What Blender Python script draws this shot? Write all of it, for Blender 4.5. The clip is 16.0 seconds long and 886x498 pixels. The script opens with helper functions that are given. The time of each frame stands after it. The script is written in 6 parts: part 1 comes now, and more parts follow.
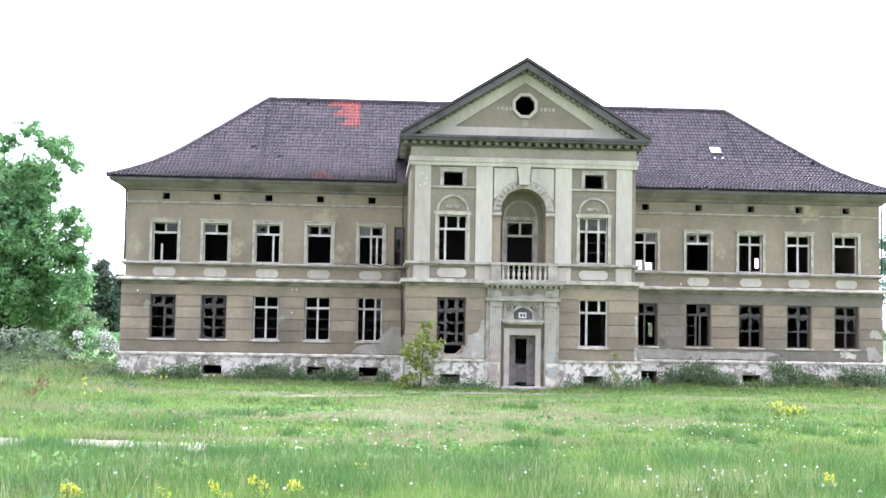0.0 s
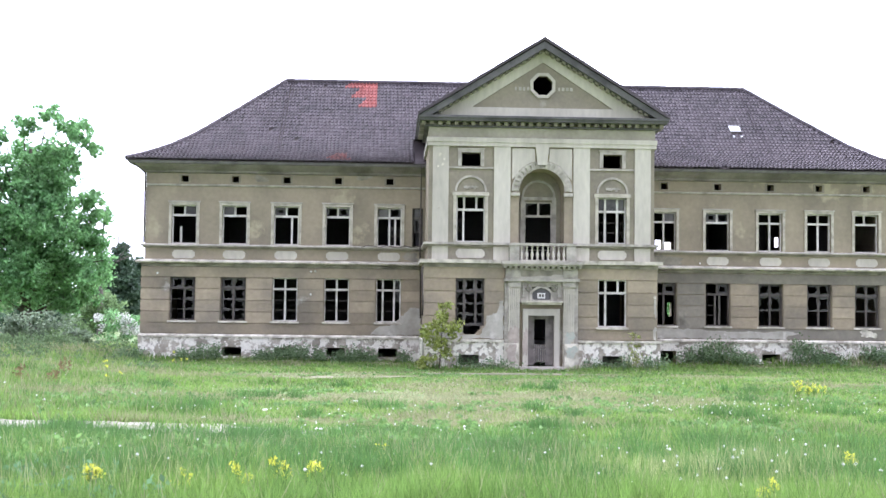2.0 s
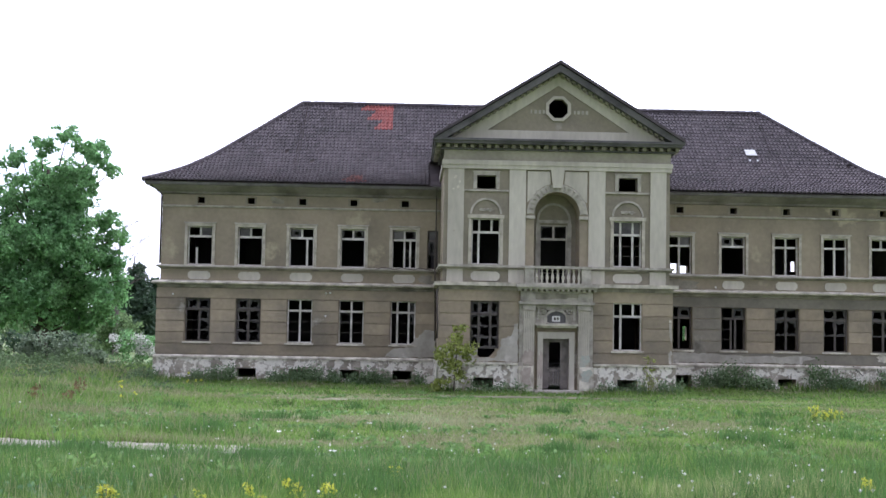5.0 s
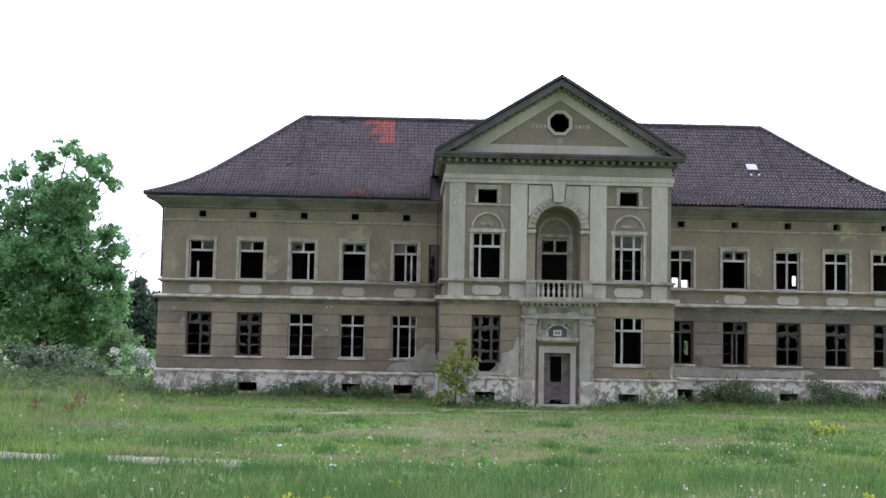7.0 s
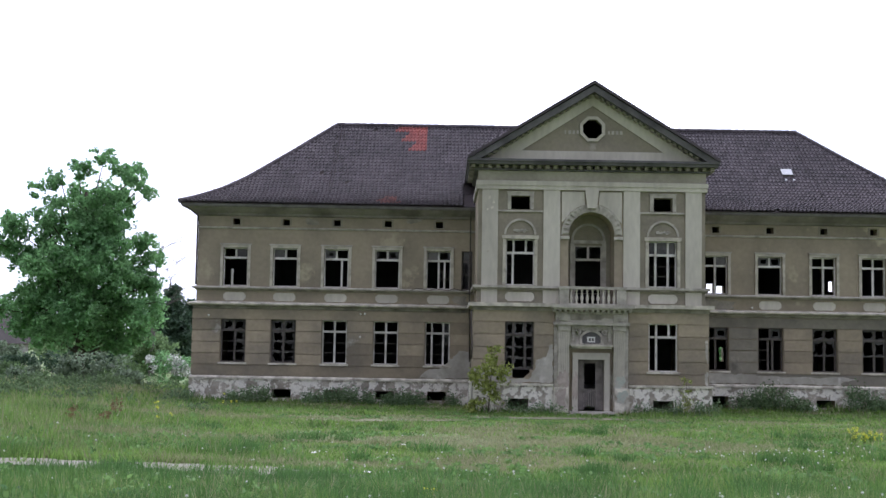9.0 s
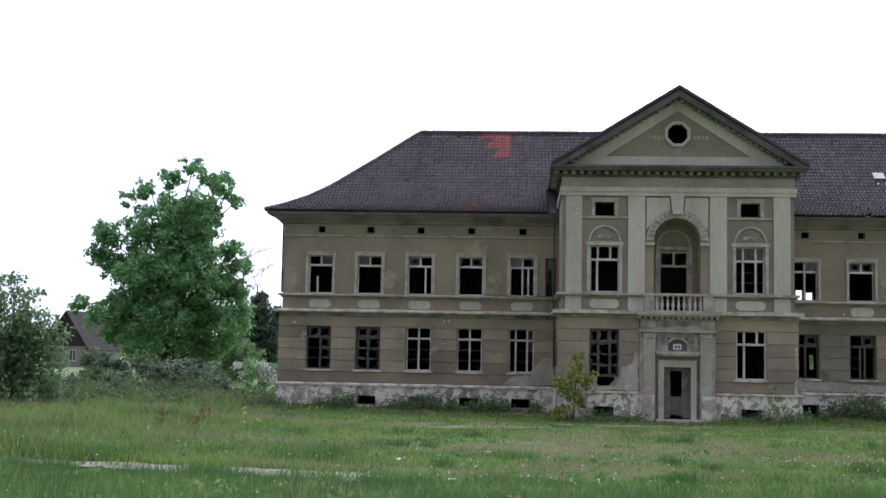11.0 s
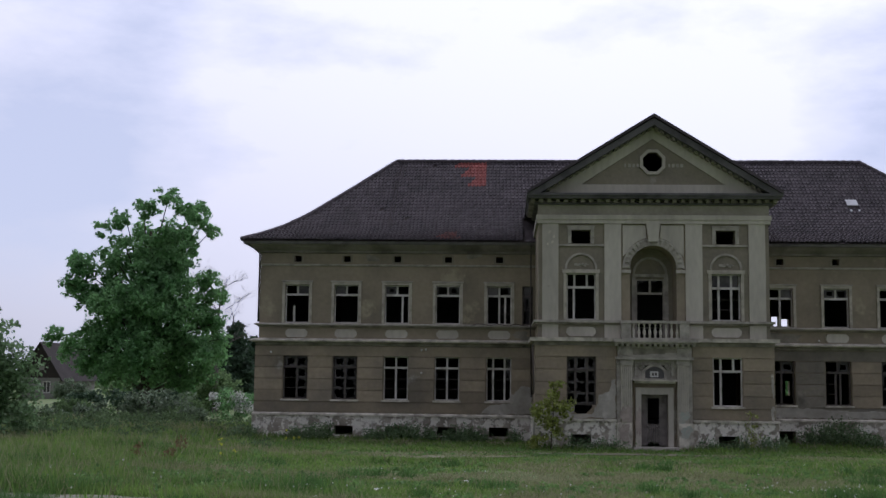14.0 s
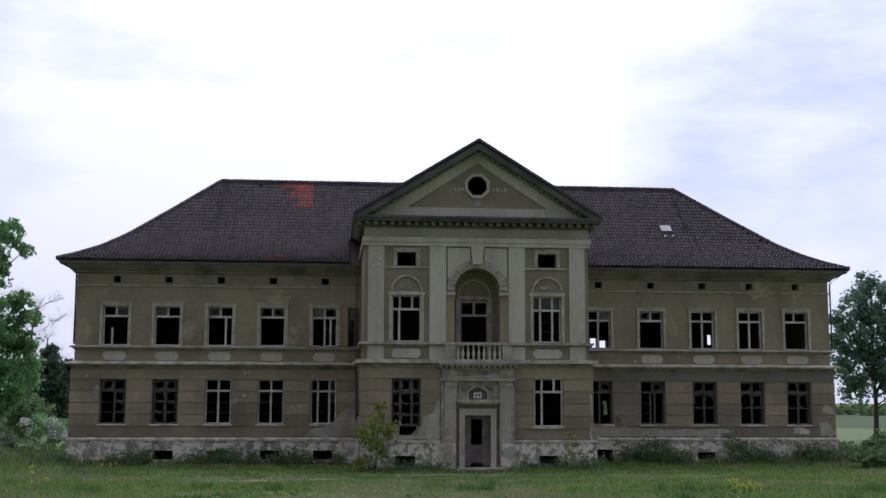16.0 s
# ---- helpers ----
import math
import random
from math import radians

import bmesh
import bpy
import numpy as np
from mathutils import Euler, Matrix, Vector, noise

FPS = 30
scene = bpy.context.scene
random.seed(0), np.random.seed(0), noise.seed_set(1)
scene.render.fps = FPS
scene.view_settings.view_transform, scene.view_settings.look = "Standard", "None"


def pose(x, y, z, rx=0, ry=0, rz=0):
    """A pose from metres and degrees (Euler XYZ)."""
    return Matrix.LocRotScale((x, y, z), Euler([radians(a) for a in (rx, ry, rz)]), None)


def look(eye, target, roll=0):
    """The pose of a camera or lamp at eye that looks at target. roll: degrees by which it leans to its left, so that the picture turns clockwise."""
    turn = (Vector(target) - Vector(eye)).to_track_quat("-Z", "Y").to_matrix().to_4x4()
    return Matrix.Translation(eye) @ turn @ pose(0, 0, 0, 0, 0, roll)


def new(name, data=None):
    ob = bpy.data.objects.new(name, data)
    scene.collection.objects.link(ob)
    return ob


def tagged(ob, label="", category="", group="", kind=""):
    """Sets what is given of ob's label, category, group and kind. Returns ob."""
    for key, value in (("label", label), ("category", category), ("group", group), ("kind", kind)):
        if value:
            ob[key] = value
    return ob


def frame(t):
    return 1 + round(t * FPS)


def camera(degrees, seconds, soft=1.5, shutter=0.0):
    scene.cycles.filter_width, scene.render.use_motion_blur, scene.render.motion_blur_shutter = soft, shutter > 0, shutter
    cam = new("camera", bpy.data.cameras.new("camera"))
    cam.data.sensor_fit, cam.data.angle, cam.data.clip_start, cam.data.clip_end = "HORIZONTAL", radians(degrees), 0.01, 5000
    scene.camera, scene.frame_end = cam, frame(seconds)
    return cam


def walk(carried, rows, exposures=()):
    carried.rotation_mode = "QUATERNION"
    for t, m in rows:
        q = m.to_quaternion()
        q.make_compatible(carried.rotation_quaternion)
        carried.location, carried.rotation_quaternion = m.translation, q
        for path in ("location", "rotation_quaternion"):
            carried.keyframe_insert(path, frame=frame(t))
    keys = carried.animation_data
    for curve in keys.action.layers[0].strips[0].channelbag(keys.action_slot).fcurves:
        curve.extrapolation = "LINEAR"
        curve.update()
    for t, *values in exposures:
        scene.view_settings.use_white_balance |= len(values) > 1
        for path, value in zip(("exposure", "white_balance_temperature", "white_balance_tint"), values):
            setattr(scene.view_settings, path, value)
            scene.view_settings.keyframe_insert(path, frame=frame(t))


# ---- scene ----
cam = camera(40.85, 16.0, soft=1.5)
WALK = [
    (0.0, pose(-6.36, -57.00, 3.06, 93.41, -1.00, -3.23)),
    (0.5, pose(-6.36, -57.00, 3.06, 93.90, 0.82, -2.87)),
    (1.0, pose(-6.36, -57.00, 3.06, 93.63, 0.39, -2.55)),
    (1.5, pose(-6.36, -57.00, 3.06, 93.09, -1.87, -2.56)),
    (2.0, pose(-6.36, -57.00, 3.06, 92.48, -0.69, -2.33)),
    (2.5, pose(-6.36, -57.00, 3.06, 92.95, -0.92, -2.78)),
    (3.0, pose(-6.36, -57.00, 3.06, 93.19, -0.91, -2.73)),
    (3.5, pose(-6.36, -57.00, 3.06, 93.24, -1.19, -2.11)),
    (4.0, pose(-6.36, -57.00, 3.06, 93.53, -1.78, -1.93)),
    (4.2, pose(-6.36, -57.00, 3.06, 93.67, -1.05, -1.66)),
    (6.3, pose(-6.36, -57.00, 3.06, 93.30, -1.15, -1.47)),
    (6.5, pose(-6.36, -57.00, 3.06, 93.63, -1.15, -1.36)),
    (7.0, pose(-6.36, -57.00, 3.06, 94.22, -1.11, -1.57)),
    (7.5, pose(-6.36, -57.00, 3.06, 94.08, -1.13, -1.66)),
    (8.0, pose(-6.36, -57.00, 3.06, 94.01, -1.05, -1.73)),
    (8.5, pose(-6.36, -57.00, 3.06, 94.52, -0.94, -1.56)),
    (9.0, pose(-6.36, -57.00, 3.06, 94.52, -1.00, 0.03)),
    (9.5, pose(-6.36, -57.00, 3.06, 94.45, -0.75, 2.66)),
    (9.7, pose(-6.36, -57.00, 3.06, 94.53, -0.80, 3.26)),
    (11.8, pose(-6.36, -57.00, 3.06, 95.18, -1.14, 4.10)),
    (12.0, pose(-6.36, -57.00, 3.06, 95.51, -1.14, 3.61)),
    (12.5, pose(-6.36, -57.00, 3.06, 95.88, -0.89, 2.97)),
    (13.0, pose(-6.36, -57.00, 3.06, 96.63, -0.30, 3.15)),
    (13.5, pose(-6.36, -57.00, 3.06, 97.15, -0.53, 2.59)),
    (14.0, pose(-6.36, -57.00, 3.06, 96.18, -0.69, 2.97)),
    (14.5, pose(-6.36, -57.00, 3.06, 96.43, -0.64, 2.58)),
    (15.0, pose(-6.36, -57.00, 3.06, 96.25, -0.30, 0.70)),
    (15.5, pose(-6.36, -57.00, 3.06, 96.06, -0.11, -2.71)),
    (16.0, pose(-6.36, -57.00, 3.06, 97.29, -0.18, -5.39)),
]
EXPOSURES = [(0.0, 1.50, 6120, 15), (3.5, 1.25, 6120, 15), (4.0, 0.94, 6120, 15), (4.2, 0.57, 6140, 15), (6.5, 0.34, 6150, 14), (8.5, 0.17, 6150, 14), (9.5, 0.0, 6160, 14), (12.0, -0.40, 6200, 14), (14.0, -1.09, 6260, 14), (15.0, -1.06, 6260, 14), (16.0, -0.92, 6250, 14)]
walk(cam, WALK, EXPOSURES)

# ---- sky and sun: bright overcast, the sun veiled behind the house ----
SUN_EL, SUN_AZ = radians(56), radians(12)          # azimuth from +y towards +x
sun_dir = Vector((math.cos(SUN_EL) * math.sin(SUN_AZ), math.cos(SUN_EL) * math.cos(SUN_AZ), math.sin(SUN_EL)))
world = bpy.data.worlds.new("sky")
scene.world = world
world.use_nodes = True
wn, wl = world.node_tree.nodes, world.node_tree.links
wn.clear()
w_out = wn.new("ShaderNodeOutputWorld")
w_bg = wn.new("ShaderNodeBackground")
w_sky = wn.new("ShaderNodeTexSky")
w_sky.sky_type, w_sky.sun_disc, w_sky.sun_elevation, w_sky.sun_rotation = "NISHITA", False, SUN_EL, SUN_AZ
w_co = wn.new("ShaderNodeTexCoord")
w_map = wn.new("ShaderNodeMapping")
w_map.inputs["Scale"].default_value = (1.0, 1.0, 2.6)
w_map.inputs["Location"].default_value = (4.29, 3.56, 4.91)
w_noise = wn.new("ShaderNodeTexNoise")
w_noise.inputs["Scale"].default_value, w_noise.inputs["Detail"].default_value, w_noise.inputs["Roughness"].default_value = 3.3, 8, 0.58
w_ramp = wn.new("ShaderNodeValToRGB")
w_ramp.color_ramp.elements[0].position, w_ramp.color_ramp.elements[1].position = 0.36, 0.603
w_ramp.color_ramp.elements[0].color = (0.04, 0.04, 0.04, 1)
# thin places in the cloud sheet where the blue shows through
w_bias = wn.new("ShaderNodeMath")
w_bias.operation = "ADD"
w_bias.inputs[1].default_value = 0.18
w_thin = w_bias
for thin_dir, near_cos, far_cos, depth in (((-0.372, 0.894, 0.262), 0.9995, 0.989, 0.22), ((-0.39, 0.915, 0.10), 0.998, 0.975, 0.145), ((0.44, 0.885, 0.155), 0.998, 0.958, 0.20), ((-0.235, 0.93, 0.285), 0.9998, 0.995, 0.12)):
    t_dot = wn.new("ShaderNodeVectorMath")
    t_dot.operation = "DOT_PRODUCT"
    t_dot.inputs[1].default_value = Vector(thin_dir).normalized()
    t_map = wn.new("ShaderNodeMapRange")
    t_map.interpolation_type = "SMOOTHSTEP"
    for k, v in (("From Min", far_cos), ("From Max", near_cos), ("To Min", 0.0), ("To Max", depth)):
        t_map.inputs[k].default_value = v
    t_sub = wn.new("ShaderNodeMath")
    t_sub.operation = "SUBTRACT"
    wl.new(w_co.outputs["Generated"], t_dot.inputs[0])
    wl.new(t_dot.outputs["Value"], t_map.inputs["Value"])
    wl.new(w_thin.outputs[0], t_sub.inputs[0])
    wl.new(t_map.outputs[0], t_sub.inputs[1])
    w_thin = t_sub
w_dot = wn.new("ShaderNodeVectorMath")
w_dot.operation = "DOT_PRODUCT"
w_dot.inputs[1].default_value = sun_dir
w_glow = wn.new("ShaderNodeMapRange")
w_glow.interpolation_type = "SMOOTHSTEP"
for k, v in (("From Min", 0.1), ("From Max", 0.95), ("To Min", 0.55), ("To Max", 2.4)):
    w_glow.inputs[k].default_value = v
w_cloud = wn.new("ShaderNodeVectorMath")
w_cloud.operation = "SCALE"
w_cloud.inputs[0].default_value = (0.955, 0.975, 1.155)
w_blue = wn.new("ShaderNodeVectorMath")
w_blue.operation = "MULTIPLY_ADD"
w_blue.inputs[1].default_value = (0.03, 0.03, 0.03)
w_blue.inputs[2].default_value = (1.10, 1.19, 1.56)
w_mix = wn.new("ShaderNodeMix")
w_mix.data_type = "RGBA"
wl.new(w_co.outputs["Generated"], w_map.inputs["Vector"])
wl.new(w_map.outputs[0], w_noise.inputs["Vector"])
wl.new(w_noise.outputs[0], w_bias.inputs[0])
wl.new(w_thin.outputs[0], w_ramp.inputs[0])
wl.new(w_co.outputs["Generated"], w_dot.inputs[0])
wl.new(w_dot.outputs["Value"], w_glow.inputs["Value"])
wl.new(w_glow.outputs[0], w_cloud.inputs["Scale"])
wl.new(w_sky.outputs[0], w_blue.inputs[0])
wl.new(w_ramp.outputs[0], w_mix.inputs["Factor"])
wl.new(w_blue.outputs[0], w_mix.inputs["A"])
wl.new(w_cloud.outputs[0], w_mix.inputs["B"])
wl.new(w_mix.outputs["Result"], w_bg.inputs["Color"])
w_bg.inputs["Strength"].default_value = 1.0
wl.new(w_bg.outputs[0], w_out.inputs["Surface"])
sun = new("sun", bpy.data.lights.new("sun", "SUN"))
sun.data.energy, sun.data.angle, sun.data.color = 1.3, radians(16), (1.0, 0.96, 0.9)
sun.matrix_world = look(sun_dir * 60, (0, 0, 0))


# ---- materials ----
def material(name, base, dark, rough=0.85, scale=1.2, fine=14.0, bump=0.15, amount=0.6, streak=False, vary=0.0, light=None, light_at=0.62, light_scale=0.6,
             island=False, back_light=0.0):
    """Two-scale noise between a base and a dark colour, optional light flakes, optional variation from piece to piece."""
    mat = bpy.data.materials.new(name)
    mat.use_nodes = True
    n, l = mat.node_tree.nodes, mat.node_tree.links
    b = n["Principled BSDF"]
    b.inputs["Roughness"].default_value = rough
    b.inputs["Specular IOR Level"].default_value = 0.25
    co = n.new("ShaderNodeTexCoord")
    mp = n.new("ShaderNodeMapping")
    mp.inputs["Scale"].default_value = (1, 1, 0.28) if streak else (1, 1, 1)
    l.new(co.outputs["Object"], mp.inputs["Vector"])
    big = n.new("ShaderNodeTexNoise")
    big.inputs["Scale"].default_value, big.inputs["Detail"].default_value = scale, 5
    small = n.new("ShaderNodeTexNoise")
    small.inputs["Scale"].default_value, small.inputs["Detail"].default_value = fine, 4
    l.new(mp.outputs[0], big.inputs["Vector"])
    l.new(mp.outputs[0], small.inputs["Vector"])
    ramp = n.new("ShaderNodeValToRGB")
    ramp.color_ramp.elements[0].position, ramp.color_ramp.elements[1].position = 0.4, 0.68
    l.new(big.outputs[0], ramp.inputs[0])
    scl = n.new("ShaderNodeMath")
    scl.operation = "MULTIPLY"
    scl.inputs[1].default_value = amount
    l.new(ramp.outputs[0], scl.inputs[0])
    mix = n.new("ShaderNodeMix")
    mix.data_type = "RGBA"
    mix.inputs["A"].default_value, mix.inputs["B"].default_value = (*base, 1), (*dark, 1)
    l.new(scl.outputs[0], mix.inputs["Factor"])
    last = mix.outputs["Result"]
    if light:
        fl = n.new("ShaderNodeTexNoise")
        fl.inputs["Scale"].default_value, fl.inputs["Detail"].default_value, fl.inputs["Roughness"].default_value = light_scale, 7, 0.62
        l.new(co.outputs["Object"], fl.inputs["Vector"])
        fr = n.new("ShaderNodeValToRGB")
        fr.color_ramp.elements[0].position, fr.color_ramp.elements[1].position = light_at - 0.02, light_at + 0.03
        l.new(fl.outputs[0], fr.inputs[0])
        m2 = n.new("ShaderNodeMix")
        m2.data_type = "RGBA"
        m2.inputs["B"].default_value = (*light, 1)
        l.new(fr.outputs[0], m2.inputs["Factor"])
        l.new(last, m2.inputs["A"])
        last = m2.outputs["Result"]
    hsv = n.new("ShaderNodeHueSaturation")
    l.new(last, hsv.inputs["Color"])
    add = n.new("ShaderNodeMapRange")
    add.inputs["From Min"].default_value, add.inputs["From Max"].default_value = 0.3, 0.7
    add.inputs["To Min"].default_value, add.inputs["To Max"].default_value = 0.92, 1.07
    l.new(small.outputs[0], add.inputs["Value"])
    val = add.outputs[0]
    if vary:
        if island:
            src = n.new("ShaderNodeNewGeometry").outputs["Random Per Island"]
        else:
            src = n.new("ShaderNodeObjectInfo").outputs["Random"]
        rv = n.new("ShaderNodeMapRange")
        rv.inputs["To Min"].default_value, rv.inputs["To Max"].default_value = 1 - vary, 1 + vary
        l.new(src, rv.inputs["Value"])
        mul = n.new("ShaderNodeMath")
        mul.operation = "MULTIPLY"
        l.new(val, mul.inputs[0])
        l.new(rv.outputs[0], mul.inputs[1])
        val = mul.outputs[0]
    l.new(val, hsv.inputs["Value"])
    l.new(hsv.outputs[0], b.inputs["Base Color"])
    if bump:
        bp = n.new("ShaderNodeBump")
        bp.inputs["Strength"].default_value, bp.inputs["Distance"].default_value = bump, 0.03
        l.new(small.outputs[0], bp.inputs["Height"])
        l.new(bp.outputs[0], b.inputs["Normal"])
    if back_light:
        tr = n.new("ShaderNodeBsdfTranslucent")
        l.new(hsv.outputs[0], tr.inputs["Color"])
        ms = n.new("ShaderNodeMixShader")
        ms.inputs[0].default_value = back_light
        l.new(b.outputs[0], ms.inputs[1])
        l.new(tr.outputs[0], ms.inputs[2])
        l.new(ms.outputs[0], n["Material Output"].inputs["Surface"])
    return mat


M_OCHRE_GREY = material("damp grey-ochre plaster", (0.265, 0.24, 0.195), (0.19, 0.172, 0.145), scale=0.8, fine=6, amount=0.8, vary=0.1, bump=0.08)
M_OCHRE = material("ochre plaster", (0.352, 0.298, 0.218), (0.20, 0.176, 0.135), scale=0.42, fine=5, amount=0.75, bump=0.08, light=(0.405, 0.355, 0.25), light_at=0.60, light_scale=0.4)
M_OCHRE_LOW = material("weathered ochre plaster", (0.355, 0.294, 0.213), (0.215, 0.188, 0.152), scale=0.5, fine=6, amount=0.85, light=(0.39, 0.36, 0.31), light_at=0.66, light_scale=0.5, vary=0.16, bump=0.08)
M_OCHRE_FIELD = material("ochre panel plaster", (0.295, 0.262, 0.200), (0.205, 0.186, 0.15), scale=0.9, fine=7, amount=0.7)
M_CREAM = material("cream stucco", (0.59, 0.552, 0.475), (0.36, 0.332, 0.28), scale=0.6, fine=6, streak=True, amount=0.6, bump=0.08)
M_TRIM = material("weathered stucco moulding", (0.495, 0.46, 0.398), (0.20, 0.184, 0.158), scale=2.4, fine=10, amount=0.65)
M_CORNICE = material("sooty cornice", (0.135, 0.13, 0.13), (0.062, 0.06, 0.062), scale=1.4, fine=8, amount=0.8)
M_FRIEZE = material("plain ochre-grey frieze", (0.42, 0.385, 0.318), (0.30, 0.275, 0.23), scale=0.7, fine=6, amount=0.7, bump=0.08)
M_EAVE = material("stained eave cornice", (0.285, 0.256, 0.238), (0.14, 0.126, 0.115), scale=0.7, fine=6, streak=True, amount=0.9)
M_PLINTH = material("peeling plinth render", (0.47, 0.42, 0.35), (0.20, 0.175, 0.14), scale=1.7, fine=11, amount=0.9, light=(0.82, 0.78, 0.70), light_at=0.49, light_scale=3.2, bump=0.6)
M_WHITEWASH = material("flaking whitewash", (0.72, 0.675, 0.575), (0.30, 0.265, 0.215), scale=2.2, fine=9, amount=0.95, bump=0.4)
M_CEMENT = material("bare grey render", (0.47, 0.44, 0.385), (0.32, 0.295, 0.25), scale=1.0, fine=6, amount=0.8, light=(0.54, 0.51, 0.46), light_at=0.6, light_scale=1.3)
M_TILE = material("old clay roof tile", (0.090, 0.076, 0.084), (0.050, 0.044, 0.050), scale=0.5, fine=9, amount=0.7, vary=0.24, island=True, rough=0.7)
M_TILE_ONE = material("old clay tile piece", (0.090, 0.076, 0.084), (0.050, 0.044, 0.050), scale=0.5, fine=9, amount=0.7, vary=0.24, rough=0.7)
M_TILE_RED = material("new red clay tile", (0.30, 0.085, 0.075), (0.20, 0.065, 0.06), scale=2, fine=9, amount=0.6, vary=0.16, rough=0.7)
M_TILE_FADED = material("faded red tile", (0.20, 0.08, 0.072), (0.085, 0.055, 0.055), scale=3, fine=9, amount=0.9, vary=0.2, rough=0.75)
M_ROOF_UNDER = material("roof underside", (0.07, 0.055, 0.055), (0.04, 0.035, 0.035), scale=0.8, fine=9)
M_WHITE_WOOD = material("flaking white window paint", (0.68, 0.66, 0.62), (0.40, 0.37, 0.33), scale=2.5, fine=20, amount=0.8, vary=0.12)
M_GREY_WOOD = material("bare grey window wood", (0.13, 0.115, 0.105), (0.07, 0.062, 0.056), scale=3, fine=20, amount=0.8, vary=0.15)
M_GLASS = material("dirty broken pane", (0.125, 0.118, 0.112), (0.045, 0.043, 0.045), scale=2, fine=9, amount=0.8, rough=0.2, bump=0.0, vary=0.4)
# the rooms' darkness is put into this near-black base colour
M_INSIDE = material("unlit-dark interior plaster", (0.075, 0.07, 0.072), (0.045, 0.042, 0.043), scale=0.5, fine=5)
M_SURROUND = material("dirty window surround", (0.54, 0.50, 0.415), (0.30, 0.272, 0.22), scale=3.0, fine=10, amount=0.8)
# dark tone: underside shade painted on the fascias, also real stains elsewhere
M_FASCIA = material("shade and stain stucco", (0.34, 0.31, 0.255), (0.15, 0.137, 0.115), scale=1.6, fine=9, amount=0.9)
M_BAND = material("pale cracked cornice stucco", (0.63, 0.585, 0.49), (0.23, 0.21, 0.17), scale=2.2, fine=9, amount=0.8)
M_EAVES_BOARD = material("weathered eaves board", (0.21, 0.195, 0.195), (0.12, 0.11, 0.115), scale=1.8, fine=9, amount=0.8)
M_PINK = material("pinkish bare render", (0.47, 0.40, 0.35), (0.31, 0.265, 0.23), scale=2.2, fine=9, amount=0.8)
M_PAINT = material("faded green spray paint", (0.42, 0.455, 0.40), (0.46, 0.43, 0.375), scale=6, fine=12, amount=1.0)
M_IRON = material("rusty pipe", (0.10, 0.085, 0.075), (0.05, 0.04, 0.035), scale=4, fine=20, rough=0.6)
M_BARS = material("dark lettering", (0.12, 0.11, 0.10), (0.08, 0.07, 0.07), bump=0)
M_HATCH = material("grey zinc sheet", (0.56, 0.57, 0.59), (0.36, 0.37, 0.39), scale=3, fine=14, rough=0.5, bump=0)
M_PLATE = material("enamel plate", (0.75, 0.75, 0.72), (0.55, 0.53, 0.5), scale=6, rough=0.4, bump=0)


# ---- mesh helpers ----
def box(bm, x0, x1, y0, y1, z0, z1):
    v = [bm.verts.new((x, y, z)) for x in (x0, x1) for y in (y0, y1) for z in (z0, z1)]
    for f in ((0, 1, 3, 2), (4, 6, 7, 5), (0, 4, 5, 1), (2, 3, 7, 6), (0, 2, 6, 4), (1, 5, 7, 3)):
        bm.faces.new([v[i] for i in f])


def prism(bm, pts, y0, y1):
    """A polygon in x and z (counter-clockwise seen from the front, -y), carried from y0 back to y1."""
    a = [bm.verts.new((x, y0, z)) for x, z in pts]
    b = [bm.verts.new((x, y1, z)) for x, z in pts]
    bm.faces.new(a)
    bm.faces.new(b[::-1])
    k = len(pts)
    for i in range(k):
        bm.faces.new((a[i], b[i], b[(i + 1) % k], a[(i + 1) % k]))


def ring(bm, centre, r_in, r_out, angles, y0, y1):
    """A flat ring between two outlines round a centre, given by angle, with depth from y0 to y1."""
    cx, cz = centre
    loops = []
    for y in (y0, y1):
        for r in (r_in, r_out):
            loops.append([bm.verts.new((cx + r(a) * math.cos(a), y, cz + r(a) * math.sin(a))) for a in angles])
    fi, fo, bi, bo = loops
    k = len(angles)
    for i in range(k):
        j = (i + 1) % k
        bm.faces.new((fi[i], fo[i], fo[j], fi[j]))
        bm.faces.new((bi[i], bi[j], bo[j], bo[i]))
        bm.faces.new((fi[i], fi[j], bi[j], bi[i]))
        bm.faces.new((fo[i], bo[i], bo[j], fo[j]))


def r_rect(l, r, b, t):
    """The distance from the centre to a rectangle's edge, by angle."""
    def f(a):
        c, s = math.cos(a), math.sin(a)
        ds = [1e9]
        if abs(c) > 1e-9:
            ds.append((r if c > 0 else -l) / abs(c))
        if abs(s) > 1e-9:
            ds.append((t if s > 0 else -b) / abs(s))
        return min(ds)
    return f


def r_arch(rad, drop):
    low = r_rect(-rad, rad, -drop, 1e6)
    return lambda a: rad if math.sin(a) >= 0 else low(a)


def r_octagon(apothem):
    return lambda a: apothem / math.cos((a + math.pi / 8) % (math.pi / 4) - math.pi / 8)


def corner_angles(l, r, b, t):
    return [math.atan2(z, x) % (2 * math.pi) for x, z in ((r, t), (l, t), (l, b), (r, b))]


def turn(n):
    return [2 * math.pi * i / n for i in range(n)]


def solid(name, bm):
    bmesh.ops.recalc_face_normals(bm, faces=bm.faces)
    me = bpy.data.meshes.new(name)
    bm.to_mesh(me)
    bm.free()
    return me


def part(name, bm, mat, parent, label="", smooth=False):
    me = solid(name, bm)
    me.materials.append(mat)
    if smooth:
        for p in me.polygons:
            p.use_smooth = True
    ob = new(name, me)
    ob.parent = parent
    if label:
        tagged(ob, label)
    return ob


